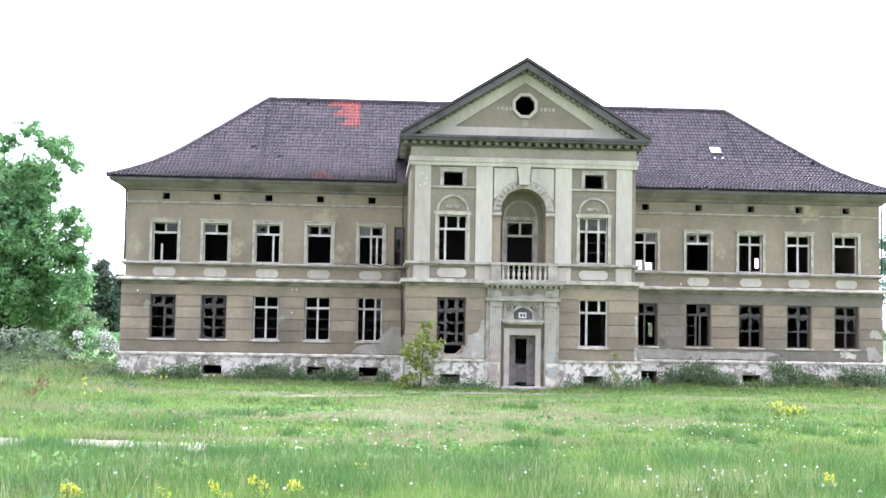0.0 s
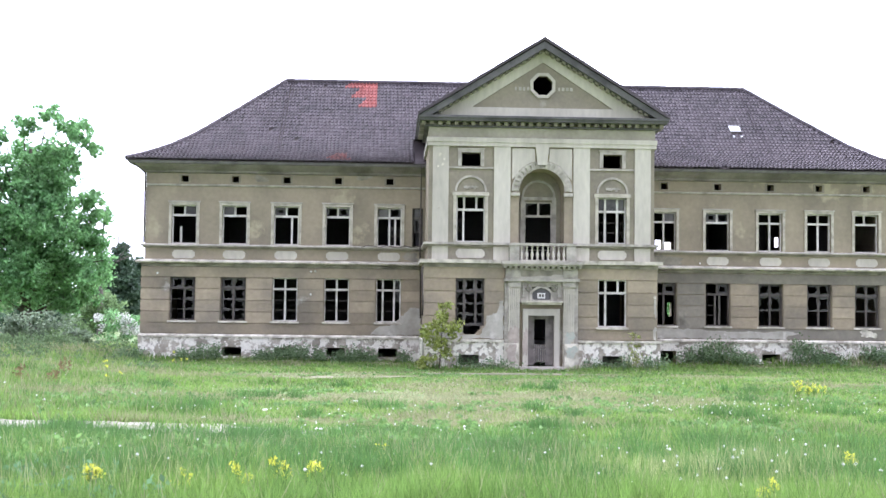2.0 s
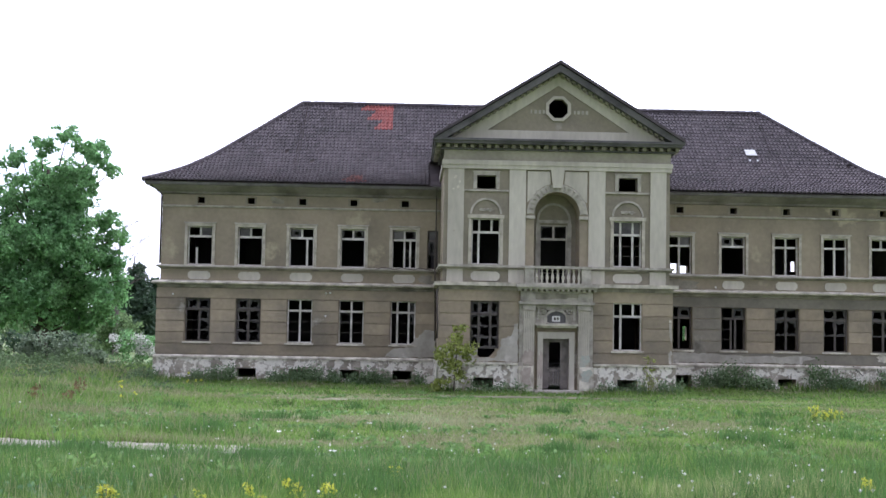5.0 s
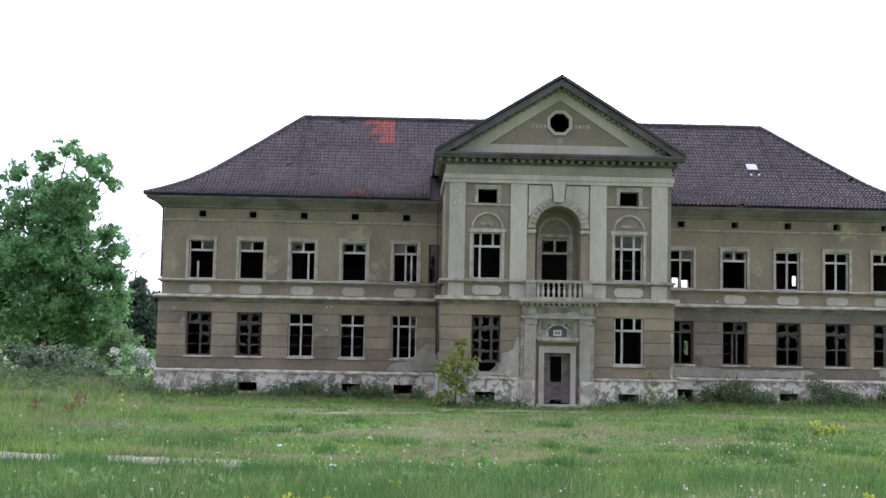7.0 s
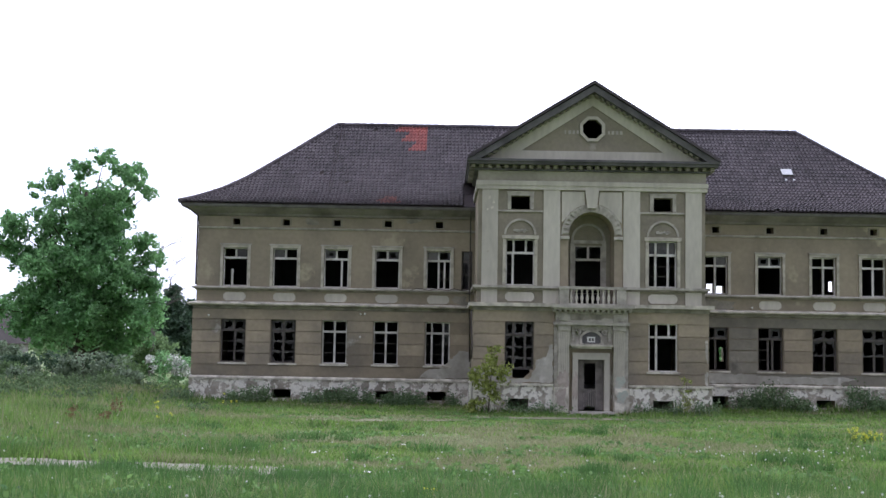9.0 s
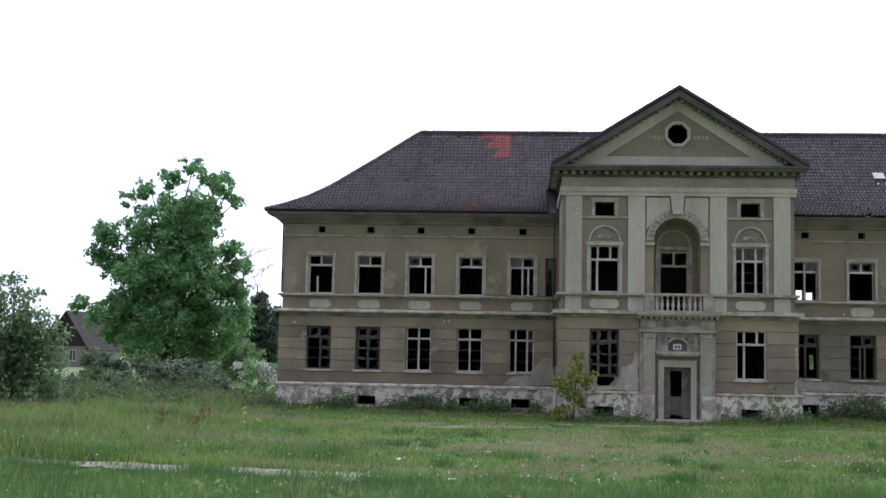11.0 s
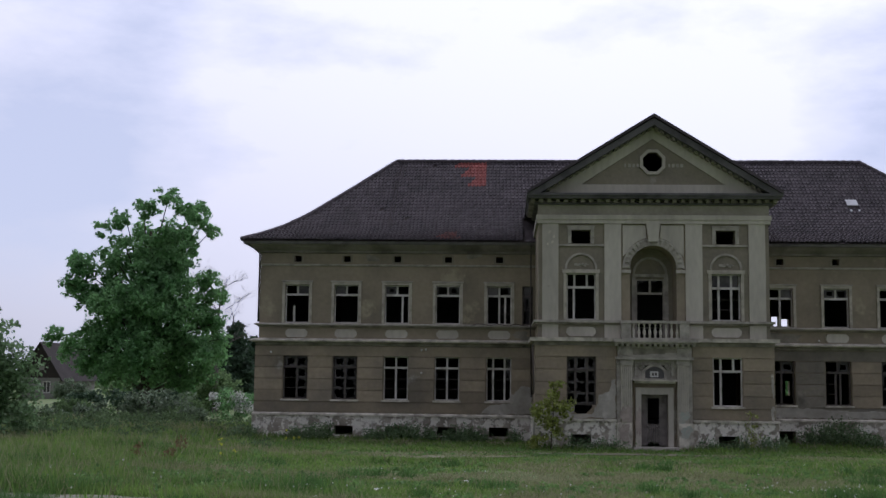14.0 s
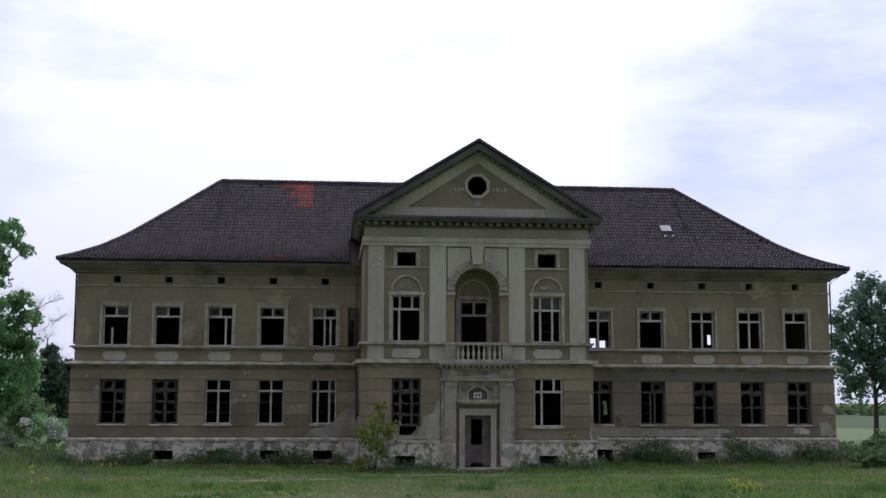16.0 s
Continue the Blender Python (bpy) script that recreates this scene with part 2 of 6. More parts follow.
def one_box(name, dims, mat, parent, label=""):
    bm = bmesh.new()
    box(bm, *dims)
    return part(name, bm, mat, parent, label)


def wall_cells(bm, x0, x1, z0, z1, y0, y1, openings):
    """A wall in the x-z plane, one connected shell, with rectangular openings (x0, x1, z0, z1) cut right through."""
    xs = sorted({x0, x1, *[v for o in openings for v in o[:2] if x0 < v < x1]})
    zs = sorted({z0, z1, *[v for o in openings for v in o[2:] if z0 < v < z1]})
    cell = {}
    for i, (a, b) in enumerate(zip(xs, xs[1:])):
        for j, (c, d) in enumerate(zip(zs, zs[1:])):
            mx, mz = (a + b) / 2, (c + d) / 2
            cell[i, j] = not any(o[0] < mx < o[1] and o[2] < mz < o[3] for o in openings)
    made = {}

    def v(i, j, k):
        if (i, j, k) not in made:
            made[i, j, k] = bm.verts.new((xs[i], (y0, y1)[k], zs[j]))
        return made[i, j, k]

    for (i, j), full in cell.items():
        if not full:
            continue
        bm.faces.new((v(i, j, 0), v(i + 1, j, 0), v(i + 1, j + 1, 0), v(i, j + 1, 0)))
        bm.faces.new((v(i, j, 1), v(i, j + 1, 1), v(i + 1, j + 1, 1), v(i + 1, j, 1)))
        for di, dj, p, q in ((-1, 0, (0, 0), (0, 1)), (1, 0, (1, 0), (1, 1)), (0, -1, (0, 0), (1, 0)), (0, 1, (0, 1), (1, 1))):
            if not cell.get((i + di, j + dj)):
                bm.faces.new((v(i + p[0], j + p[1], 0), v(i + q[0], j + q[1], 0), v(i + q[0], j + q[1], 1), v(i + p[0], j + p[1], 1)))


def tube(bm, pts, radii, sides=7):
    """A tapered tube along points."""
    rings = []
    for i, p in enumerate(pts):
        p = Vector(p)
        d = (Vector(pts[min(i + 1, len(pts) - 1)]) - Vector(pts[max(i - 1, 0)])).normalized()
        u = d.orthogonal().normalized()
        w = d.cross(u)
        rings.append([bm.verts.new(p + (u * math.cos(a) + w * math.sin(a)) * radii[i]) for a in turn(sides)])
    for a, b in zip(rings, rings[1:]):
        for i in range(sides):
            j = (i + 1) % sides
            bm.faces.new((a[i], a[j], b[j], b[i]))
    bm.faces.new(rings[0][::-1])
    bm.faces.new(rings[-1])


def r_poly(pts):
    """The distance from the centre to a convex polygon's edge, by angle."""
    def f(a):
        c, s = math.cos(a), math.sin(a)
        best = 1e9
        for (x0, z0), (x1, z1) in zip(pts, pts[1:] + pts[:1]):
            ex, ez = x1 - x0, z1 - z0
            den = c * ez - s * ex
            if abs(den) < 1e-9:
                continue
            d = (x0 * ez - z0 * ex) / den
            k = (x0 * s - z0 * c) / den
            if d > 0 and -1e-6 <= k <= 1 + 1e-6:
                best = min(best, d)
        return best
    return f


def loop_band(name, profile, half, y0, y1, mat, parent, label=""):
    """A moulding that runs round a rectangular block: profile of (reach, height)."""
    bm = bmesh.new()
    rows = []
    for off, z in profile:
        x, a, b = half + off, y0 - off, y1 + off
        rows.append([bm.verts.new(p) for p in ((-x, a, z), (x, a, z), (x, b, z), (-x, b, z))])
    for r0, r1 in zip(rows, rows[1:] + rows[:1]):
        for i in range(4):
            j = (i + 1) % 4
            bm.faces.new((r0[i], r0[j], r1[j], r1[i]))
    return part(name, bm, mat, parent, label)


# ---- ground ----
def ground_z(x, y):
    k = min(1.0, max(0.0, (-y - 6.5) / 50.0))
    z = 0.12 + 1.34 * k
    z += 0.05 * noise.noise((x * 0.13, y * 0.13, 3.0)) + 0.016 * noise.noise((x * 0.5, y * 0.5, 9.0))
    far = max(0.0, math.hypot(x, y) - 70)
    return z - 0.25 * min(1.0, far / 60)


def path_y(x):
    return -37.2 - 0.27 * (max(x, -20) + 12.5) + 0.12 * math.sin(x * 1.1) + 0.08 * math.sin(x * 2.7)


# ---- the manor house ----
house = tagged(new("manor_house"), "derelict ochre stucco manor house with broken windows and pedimented centre block", "house")
HW, D_IN = 18.25, 12.0                   # half width of the long block, its depth
RX, RY = 4.95, -5.4                      # centre block: half width, front face
C_LEFT = [-16.42, -14.03, -11.58, -9.13, -6.66]
C_RIGHT = [6.63, 9.24, 11.83, 14.22, 16.57]
W2 = 0.59
Z_PL, Z_G0, Z_G1, Z_C0, Z_C1, Z_S, Z_U0, Z_U1 = 1.30, 1.98, 4.05, 4.55, 4.82, 5.58, 5.62, 7.47

ground_open = [(c - W2, c + W2, Z_G0, Z_G1) for c in C_LEFT + C_RIGHT]
cellar_open = [(c - 0.45, c + 0.45, 0.32, 0.75) for c in C_LEFT[1:]] + [(6.2, 7.2, 0.1, 0.78)] + [(c - 0.45, c + 0.45, 0.3, 0.66) for c in C_RIGHT[1:]]
upper_open = [(c - W2, c + W2, Z_U0, Z_U1) for c in C_LEFT + C_RIGHT] + [(-5.56, -5.04, Z_U0, Z_U1)]
attic_open = [(c - 0.17, c + 0.17, 8.57, 8.87) for c in C_LEFT + C_RIGHT]

bm = bmesh.new()
wall_cells(bm, -HW - 0.08, HW + 0.08, -0.8, Z_C0, -0.06, 0.5, ground_open + cellar_open)
part("wall", bm, M_OCHRE_LOW, house, "weathered ochre ground floor wall")
bm = bmesh.new()
wall_cells(bm, -HW, HW, Z_C0, 9.5, 0.0, 0.5, upper_open + attic_open)
part("wall", bm, M_OCHRE, house, "stained ochre upper wall")
back_open = [(8.72, 9.15, 6.05, 6.75), (9.28, 9.72, 6.15, 6.62), (15.75, 16.1, 6.4, 7.0), (9.45, 9.7, 2.3, 3.1)]
bm = bmesh.new()
wall_cells(bm, -HW, HW, -0.8, 9.5, D_IN - 0.5, D_IN, back_open)
part("wall", bm, M_OCHRE, house)
for sx in (-1, 1):
    one_box("wall", (sx * HW - (0.5 if sx > 0 else 0), sx * HW + (0.5 if sx < 0 else 0), 0.5, D_IN - 0.5, -0.8, 9.5), M_OCHRE, house)
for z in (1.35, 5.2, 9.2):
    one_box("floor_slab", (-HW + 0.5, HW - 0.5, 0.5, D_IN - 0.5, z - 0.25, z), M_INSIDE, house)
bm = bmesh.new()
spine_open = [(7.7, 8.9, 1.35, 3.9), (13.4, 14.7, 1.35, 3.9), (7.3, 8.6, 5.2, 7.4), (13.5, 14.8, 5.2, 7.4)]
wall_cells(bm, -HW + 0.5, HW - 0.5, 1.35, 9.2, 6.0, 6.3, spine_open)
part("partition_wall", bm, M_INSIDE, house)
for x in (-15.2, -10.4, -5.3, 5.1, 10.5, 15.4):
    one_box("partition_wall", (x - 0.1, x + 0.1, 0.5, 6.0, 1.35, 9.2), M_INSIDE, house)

# plinth and mouldings that run round the long block
bm = bmesh.new()
wall_cells(bm, -HW - 0.2, HW + 0.2, -0.8, Z_PL - 0.1, -0.16, -0.06, cellar_open)
part("plinth", bm, M_PLINTH, house, "peeling whitewashed plinth")
loop_band("plinth_ledge", [(0.06, Z_PL - 0.1), (0.22, Z_PL - 0.1), (0.22, Z_PL - 0.02), (0.12, Z_PL + 0.05), (0.06, Z_PL + 0.05)], HW, 0.0, D_IN, M_WHITEWASH, house)
# the shadow line under each band is put into its fascia's dark colour
loop_band("cornice_fascia", [(0.0, Z_C0 - 0.04), (0.09, Z_C0 - 0.02), (0.13, 4.60), (0.13, 4.685), (0.0, 4.685)], HW, 0.0, D_IN, M_FASCIA, house, "lower fascia of the storey cornice, coloured dark for its shade")
loop_band("storey_cornice", [(0.0, 4.687), (0.34, 4.70), (0.37, 4.735), (0.37, 4.78), (0.24, 4.84), (0.0, 4.88)], HW, 0.0, D_IN, M_BAND, house, "cracked pale storey cornice")
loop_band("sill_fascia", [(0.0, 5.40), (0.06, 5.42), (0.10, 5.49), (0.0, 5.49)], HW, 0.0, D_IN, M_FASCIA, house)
loop_band("sill_band", [(0.0, 5.492), (0.20, 5.50), (0.21, 5.55), (0.12, 5.60), (0.0, 5.606)], HW, 0.0, D_IN, M_TRIM, house, "weathered sill moulding")
loop_band("frieze_strip", [(0.0, 8.36), (0.06, 8.38), (0.08, 8.44), (0.0, 8.47)], HW, 0.0, D_IN, M_TRIM, house)
loop_band("eave_cornice", [(0.0, 8.98), (0.12, 9.02), (0.16, 9.10), (0.42, 9.24), (0.62, 9.42), (0.68, 9.44), (0.68, 9.54), (0.0, 9.56)], HW, 0.0, D_IN, M_EAVE, house, "rain-stained coved eave cornice")

loop_band("eaves_board", [(0.60, 9.36), (0.69, 9.36), (0.735, 9.43), (0.735, 9.535), (0.60, 9.535)], HW, 0.0, D_IN, M_EAVES_BOARD, house, "weathered dark eaves board below the tiles")

# rusticated courses between the ground floor windows
COURSES = [1.37, 1.87, 2.41, 2.95, 3.49, 4.03, 4.52]


def courses(spans, openings, y0, y1):
    for z0, z1 in zip(COURSES, COURSES[1:]):
        a, b = z0 + 0.018, z1 - 0.018
        cuts = []
        for x0, x1 in spans:
            gaps = sorted((o[0] - 0.04, o[1] + 0.04) for o in openings if x0 < o[0] < x1 and o[2] < b - 0.1 and o[3] > a + 0.1)
            x = x0
            for g0, g1 in gaps:
                cuts.append((x, g0))
                x = g1
            cuts.append((x, x1))
        for x0, x1 in cuts:
            one_box("course", (x0, x1, y0, y1, a, b), M_OCHRE_GREY if 5.09 < x0 < 8.5 and y0 > -1 else M_OCHRE_LOW, house)


courses([(-HW - 0.13, -5.1), (5.1, HW + 0.13)], ground_open, -0.10, -0.06)


# ---- windows ----
WW, GW = M_WHITE_WOOD, M_GREY_WOOD


def window(x0, x1, z0, z1, y, mat, transom=0.74, top=(0.5,), low=(0.5,), bars=0, panes=(), label="", sill=None, f=0.055, short=()):
    """A timber window: outer frame, transom bar, mullions above and below it, glazing bars, and broken panes (light, column, row, size of the hole)."""
    w, h = x1 - x0, z1 - z0
    bm = bmesh.new()
    box(bm, x0, x0 + f, y, y + 0.09, z0, z1)
    box(bm, x1 - f, x1, y, y + 0.09, z0, z1)
    box(bm, x0 + f, x1 - f, y, y + 0.09, z1 - f, z1)
    box(bm, x0 + f, x1 - f, y, y + 0.09, z0, z0 + f)
    win = part("window", bm, mat, house, label)
    zt = z0 + transom * h
    one_box("transom", (x0 + f, x1 - f, y - 0.025, y + 0.09, zt - 0.05, zt + 0.05), mat, win)
    for k in top:
        c = x0 + k * w
        one_box("mullion", (c - 0.045, c + 0.045, y - 0.012, y + 0.08, zt + 0.05, z1 - f), mat, win)
    for i, k in enumerate(low):
        c = x0 + k * w
        zz = zt - 0.05 if i not in short else z0 + 0.45 * h
        one_box("mullion", (c - 0.045, c + 0.045, y - 0.012, y + 0.08, z0 + f, zz), mat, win)
    edges_t = [x0 + f, *[x0 + k * w for k in top], x1 - f]
    edges_l = [x0 + f, *[x0 + k * w for k in low], x1 - f]
    rows = bars + 1
    bar_cols = range(len(edges_l) - 1) if bars else ()
    for c in bar_cols:
        if bars and (c in BAR_ONLY or not BAR_ONLY):
            for r in range(1, rows):
                zb = z0 + f + (zt - 0.05 - z0 - f) * r / rows
                one_box("glazing_bar", (edges_l[c], edges_l[c + 1], y + 0.03, y + 0.055, zb - 0.011, zb + 0.011), GW, win)
    for light, c, r, hole in panes:
        e = edges_t if light == "t" else edges_l
        a, b = e[c] + 0.03, e[c + 1] - 0.03
        if light == "t":
            p, q = zt + 0.05, z1 - f
        else:
            s = (zt - 0.05 - z0 - f) / rows
            p, q = z0 + f + r * s + 0.01, z0 + f + (r + 1) * s - 0.01
        bm = bmesh.new()
        cx, cz = (a + b) / 2, (p + q) / 2
        if hole <= 0:
            box(bm, a, b, y + 0.035, y + 0.041, p, q)
        else:
            ang = sorted(turn(13) + corner_angles(a - cx, b - cx, p - cz, q - cz))
            ro = r_rect(a - cx, b - cx, p - cz, q - cz)
            jag = {t: hole * random.uniform(0.78, 1.35) for t in ang}
            ring(bm, (cx, cz), lambda t: ro(t) * min(0.985, jag[t]), ro, ang, y + 0.035, y + 0.041)
        part("pane", bm, M_GLASS, win, "grimy broken glass pane")
    if sill:
        one_box("sill", (x0 - 0.09, x1 + 0.09, sill - 0.02, y + 0.02, z0 - 0.09, z0 - 0.003), M_WHITEWASH, win)
    return win


BAR_ONLY = ()
UP = "white-painted upper window with missing sashes"
LOWG = "bare grey timber window with smashed panes"
cl = C_LEFT
u = lambda c: (c - W2, c + W2, Z_U0, Z_U1, 0.16)
g = lambda c: (c - W2, c + W2, Z_G0, Z_G1, 0.10)
window(*u(cl[0]), WW, low=(0.36,), short=(0,), panes=[("t", 1, 0, 0)], label=UP)
window(*u(cl[1]), WW, low=(), panes=[("t", 0, 0, 0)], label=UP)
window(*u(cl[2]), WW, low=(0.72,), panes=[("t", 0, 0, 0.4)], label=UP)
window(*u(cl[3]), WW, low=(), panes=[("t", 0, 0, 0.75), ("t", 1, 0, 0.6)], label=UP)
BAR_ONLY = (1,)
window(*u(cl[4]), WW, low=(0.5, 0.74), bars=2, panes=[("t", 0, 0, 0), ("t", 1, 0, 0.75), ("l", 1, 1, 0.6), ("l", 2, 1, 0.7)], label="white upper window with one sash left hanging")
BAR_ONLY = ()
window(-5.55, -5.05, Z_U0, Z_U1, 0.10, GW, top=(), low=(0.72,), bars=1, panes=[("t", 0, 0, 0), ("l", 0, 1, 0.7)], label="narrow grey window squeezed beside the centre block")
window(*g(cl[0]), GW, low=(0.55,), bars=2, panes=[("t", 0, 0, 0.7), ("t", 1, 0, 0.75), ("l", 1, 0, 0.9), ("l", 1, 1, 0.75), ("l", 1, 2, 0.7)], label=LOWG, sill=-0.13)
window(*g(cl[1]), GW, low=(0.5,), bars=2, panes=[("t", 0, 0, 0.6), ("t", 1, 0, 0.65)] + [("l", c, r, 0.8) for c in (0, 1) for r in range(3)], label=LOWG, sill=-0.13)
window(*g(cl[2]), WW, bars=2, label="white cross window without glass", sill=-0.16)
window(*g(cl[3]), WW, bars=2, panes=[("l", 0, 2, 0.8)], label="white cross window without glass", sill=-0.13)
window(*g(cl[4]), WW, top=(0.27, 0.73), low=(0.27, 0.73), bars=2, panes=[("t", 2, 0, 0.5), ("l", 2, 2, 0.5)], label="flaking white three-light window", sill=-0.13)
cr = C_RIGHT
window(*u(cr[0]), WW, panes=[("t", 1, 0, 0)], label=UP)
window(*u(cr[1]), WW, low=(), panes=[("t", 0, 0, 0.5), ("t", 1, 0, 0.7)], label=UP)
window(*u(cr[2]), WW, label="white cross window without glass")
window(*u(cr[3]), WW, label="white cross window without glass")
window(*u(cr[4]), WW, top=(0.45,), low=(), label=UP)
window(*g(cr[0]), GW, panes=[("t", 1, 0, 0.6)], label=LOWG, sill=-0.13)
BAR_ONLY = (0,)
window(*g(cr[1]), GW, bars=2, low=(0.42, 0.6), panes=[("t", 1, 0, 0.5)], label=LOWG, sill=-0.13)
BAR_ONLY = ()
for c in cr[2:]:
    window(*g(c), GW, low=(0.5,), bars=1, panes=[("t", 0, 0, 0.75), ("t", 1, 0, 0.8), ("l", 0, 1, 0.85), ("l", 1, 1, 0.75)], label=LOWG, sill=-0.13)

# surrounds, sunk panels and attic vents of the upper storey
for c in cl + cr:
    zc = (Z_S + Z_U1) / 2
    fr = (-W2 - 0.13, W2 + 0.13, Z_S + 0.025 - zc, Z_U1 + 0.13 - zc)
    inn = (-W2, W2, Z_U0 - zc, Z_U1 - zc)
    ang = sorted(corner_angles(*fr) + corner_angles(*inn))
    bm = bmesh.new()
    ring(bm, (c, zc), r_rect(*inn), r_rect(*fr), ang, -0.06, 0.0)
    part("window_surround", bm, M_SURROUND, house, "cream stucco window surround")
    one_box("hood_mould", (c - W2 - 0.17, c + W2 + 0.17, -0.10, -0.0, Z_U1 + 0.131, Z_U1 + 0.19), M_TRIM, house)
    bm = bmesh.new()
    ang = sorted(corner_angles(-0.17, 0.17, -0.15, 0.15) + corner_angles(-0.27, 0.27, -0.21, 0.21))
    ring(bm, (c, 8.72), r_rect(-0.17, 0.17, -0.15, 0.15), r_rect(-0.27, 0.27, -0.21, 0.21), ang, -0.03, 0.0)
    part("vent_surround", bm, M_OCHRE_FIELD, house)


def panel(c, y, half=0.53, z0=4.92, z1=5.32):
    zc, e = (z0 + z1) / 2, 0.12
    bm = bmesh.new()
    prism(bm, [(c - half + e, z0), (c + half - e, z0), (c + half, z0 + e), (c + half, z1 - e), (c + half - e, z1), (c - half + e, z1), (c - half, z1 - e), (c - half, z0 + e)], y - 0.035, y)
    part("parapet_panel", bm, M_CREAM, house, "pale stucco panel with clipped corners")


for c in cl + cr[1:]:
    panel(c, 0.0)

# ---- main roof: hipped, swept out at the eaves ----
EAVE_Y, EAVE_Z, RIDGE_Y, RIDGE_Z = -0.80, 9.56, 6.0, 14.58
SWEEP = [(0.0, 0.0), (0.12, 0.067), (0.25, 0.160), (0.40, 0.30), (0.7, 0.645), (1.0, 1.0)]


def roof_z(k):
    for (a, p), (b, q) in zip(SWEEP, SWEEP[1:]):
        if k <= b:
            return EAVE_Z + (RIDGE_Z - EAVE_Z) * (p + (q - p) * (k - a) / (b - a))
    return RIDGE_Z


bm = bmesh.new()
run = RIDGE_Y - EAVE_Y
rows = []
for k, _ in SWEEP:
    i = run * k
    x, a, b, z = HW + 0.8 - i, EAVE_Y + i, D_IN + 0.8 - i, roof_z(k) - 0.05
    rows.append([bm.verts.new(p) for p in ((-x, a, z), (x, a, z), (x, b, z), (-x, b, z))])
for r0, r1 in zip(rows, rows[1:]):
    for i in range(4):
        j = (i + 1) % 4
        bm.faces.new((r0[i], r0[j], r1[j], r1[i]))
bm.faces.new(rows[0])
roof = part("roof", bm, M_ROOF_UNDER, house, "swept hipped roof of dark clay pantiles")


def under_gable(x, z):
    return abs(x) < 5.5 and z < 14.6 - abs(x) * 0.655 - 0.08


# tile template: a pantile, one roll across
TW, NROW = 0.19, 29
tile_x = [(-0.5, 0.0), (-0.25, -0.010), (0.05, 0.004), (0.27, 0.055), (0.5, 0.008)]


def tile_points(cx, k0, k1):
    """Corner points of a tile from slope fraction k0 up to k1, its lower edge lifted over the next row."""
    pts = []
    for k, lift in ((k0, 0.078), (k1 + 0.006, 0.010)):
        y, z = EAVE_Y + run * k, roof_z(k)
        for u_, h in tile_x:
            pts.append((cx + u_ * TW, y - h * 0.6, z + lift + h))
    return pts


fracs = [i / NROW for i in range(NROW + 1)]
tv, tf, tile_objs = [], [], []
for r in range(NROW):
    k0, k1 = fracs[r], fracs[r + 1]
    half = HW + 0.8 - run * k0 - 0.1
    n_t = int(half / TW)
    slip = random.uniform(-0.02, 0.02)
    for i in range(-n_t, n_t):
        cx = (i + 0.5) * TW + slip + random.uniform(-0.006, 0.006)
        z = roof_z(k0)
        if under_gable(cx, z) or random.random() < 0.0012:
            continue
        seam = min(abs(cx + 11.95 + 0.03 * (14.5 - z)), abs(cx - 12.02 - 0.05 * (14.5 - z)))
        red = cx < -7.45 and z > 12.75 and cx > -8.95 + max(0, (14.35 - z)) * 0.62 + 0.25 * ((r * 7) % 3 - 1)
        fade = z < 10.08 and z > 9.62 and abs(cx + 9.1) < 0.42 - 0.55 * (z - 9.7) + random.uniform(-0.12, 0.2)
        pts = tile_points(cx, k0, k1)
        sag = random.uniform(-0.010, 0.010)
        if seam < 0.5 * TW and z > 10.3:
            pts = [(cx + 0.66 * (x - cx), y, zz) for x, y, zz in pts]
        pts = [(x, y, zz + sag) for x, y, zz in pts]
        if red or fade:
            tile_objs.append((pts, M_TILE_RED if red else M_TILE_FADED))
        elif r < 4 and -17 < cx < -6.5:
            tile_objs.append((pts, M_TILE_ONE))
        else:
            b0 = len(tv)
            tv.extend(pts)
            tv.extend([(x, y + 0.004, zz - 0.05) for x, y, zz in pts[:5]])
            tf.extend((b0 + j, b0 + j + 1, b0 + j + 6, b0 + j + 5) for j in range(4))
            tf.extend((b0 + 10 + j, b0 + 11 + j, b0 + j + 1, b0 + j) for j in range(4))
me = bpy.data.meshes.new("roof_tiles")
me.from_pydata(tv, [], tf)
me.materials.append(M_TILE)
ob = tagged(new("roof_tiles", me), "rows of dark weathered clay pantiles", kind="stuff")
ob.parent = house
for pts, mt in tile_objs:
    me = bpy.data.meshes.new("roof_tile")
    low = [(x, y + 0.004, zz - 0.05) for x, y, zz in pts[:5]]
    me.from_pydata(pts + low, [], [(j, j + 1, j + 6, j + 5) for j in range(4)] + [(10 + j, 11 + j, j + 1, j) for j in range(4)])
    me.materials.append(mt)
    ob = new("roof_tile", me)
    ob.parent = roof
# ridge and hip tiles
for a, b in (((-12.25, 6.0, RIDGE_Z + 0.02), (12.25, 6.0, RIDGE_Z + 0.02)),):
    bm = bmesh.new()
    n_t = 64
    for i in range(n_t):
        x = a[0] + (b[0] - a[0]) * i / n_t
        w = (b[0] - a[0]) / n_t
        tube(bm, [(x, 6, a[2] + 0.004 * random.uniform(-3, 3)), (x + w * 1.06, 6, a[2] + 0.012)], [0.12, 0.135], 8)
    part("ridge_tiles", bm, M_TILE, house, "row of half-round ridge tiles")
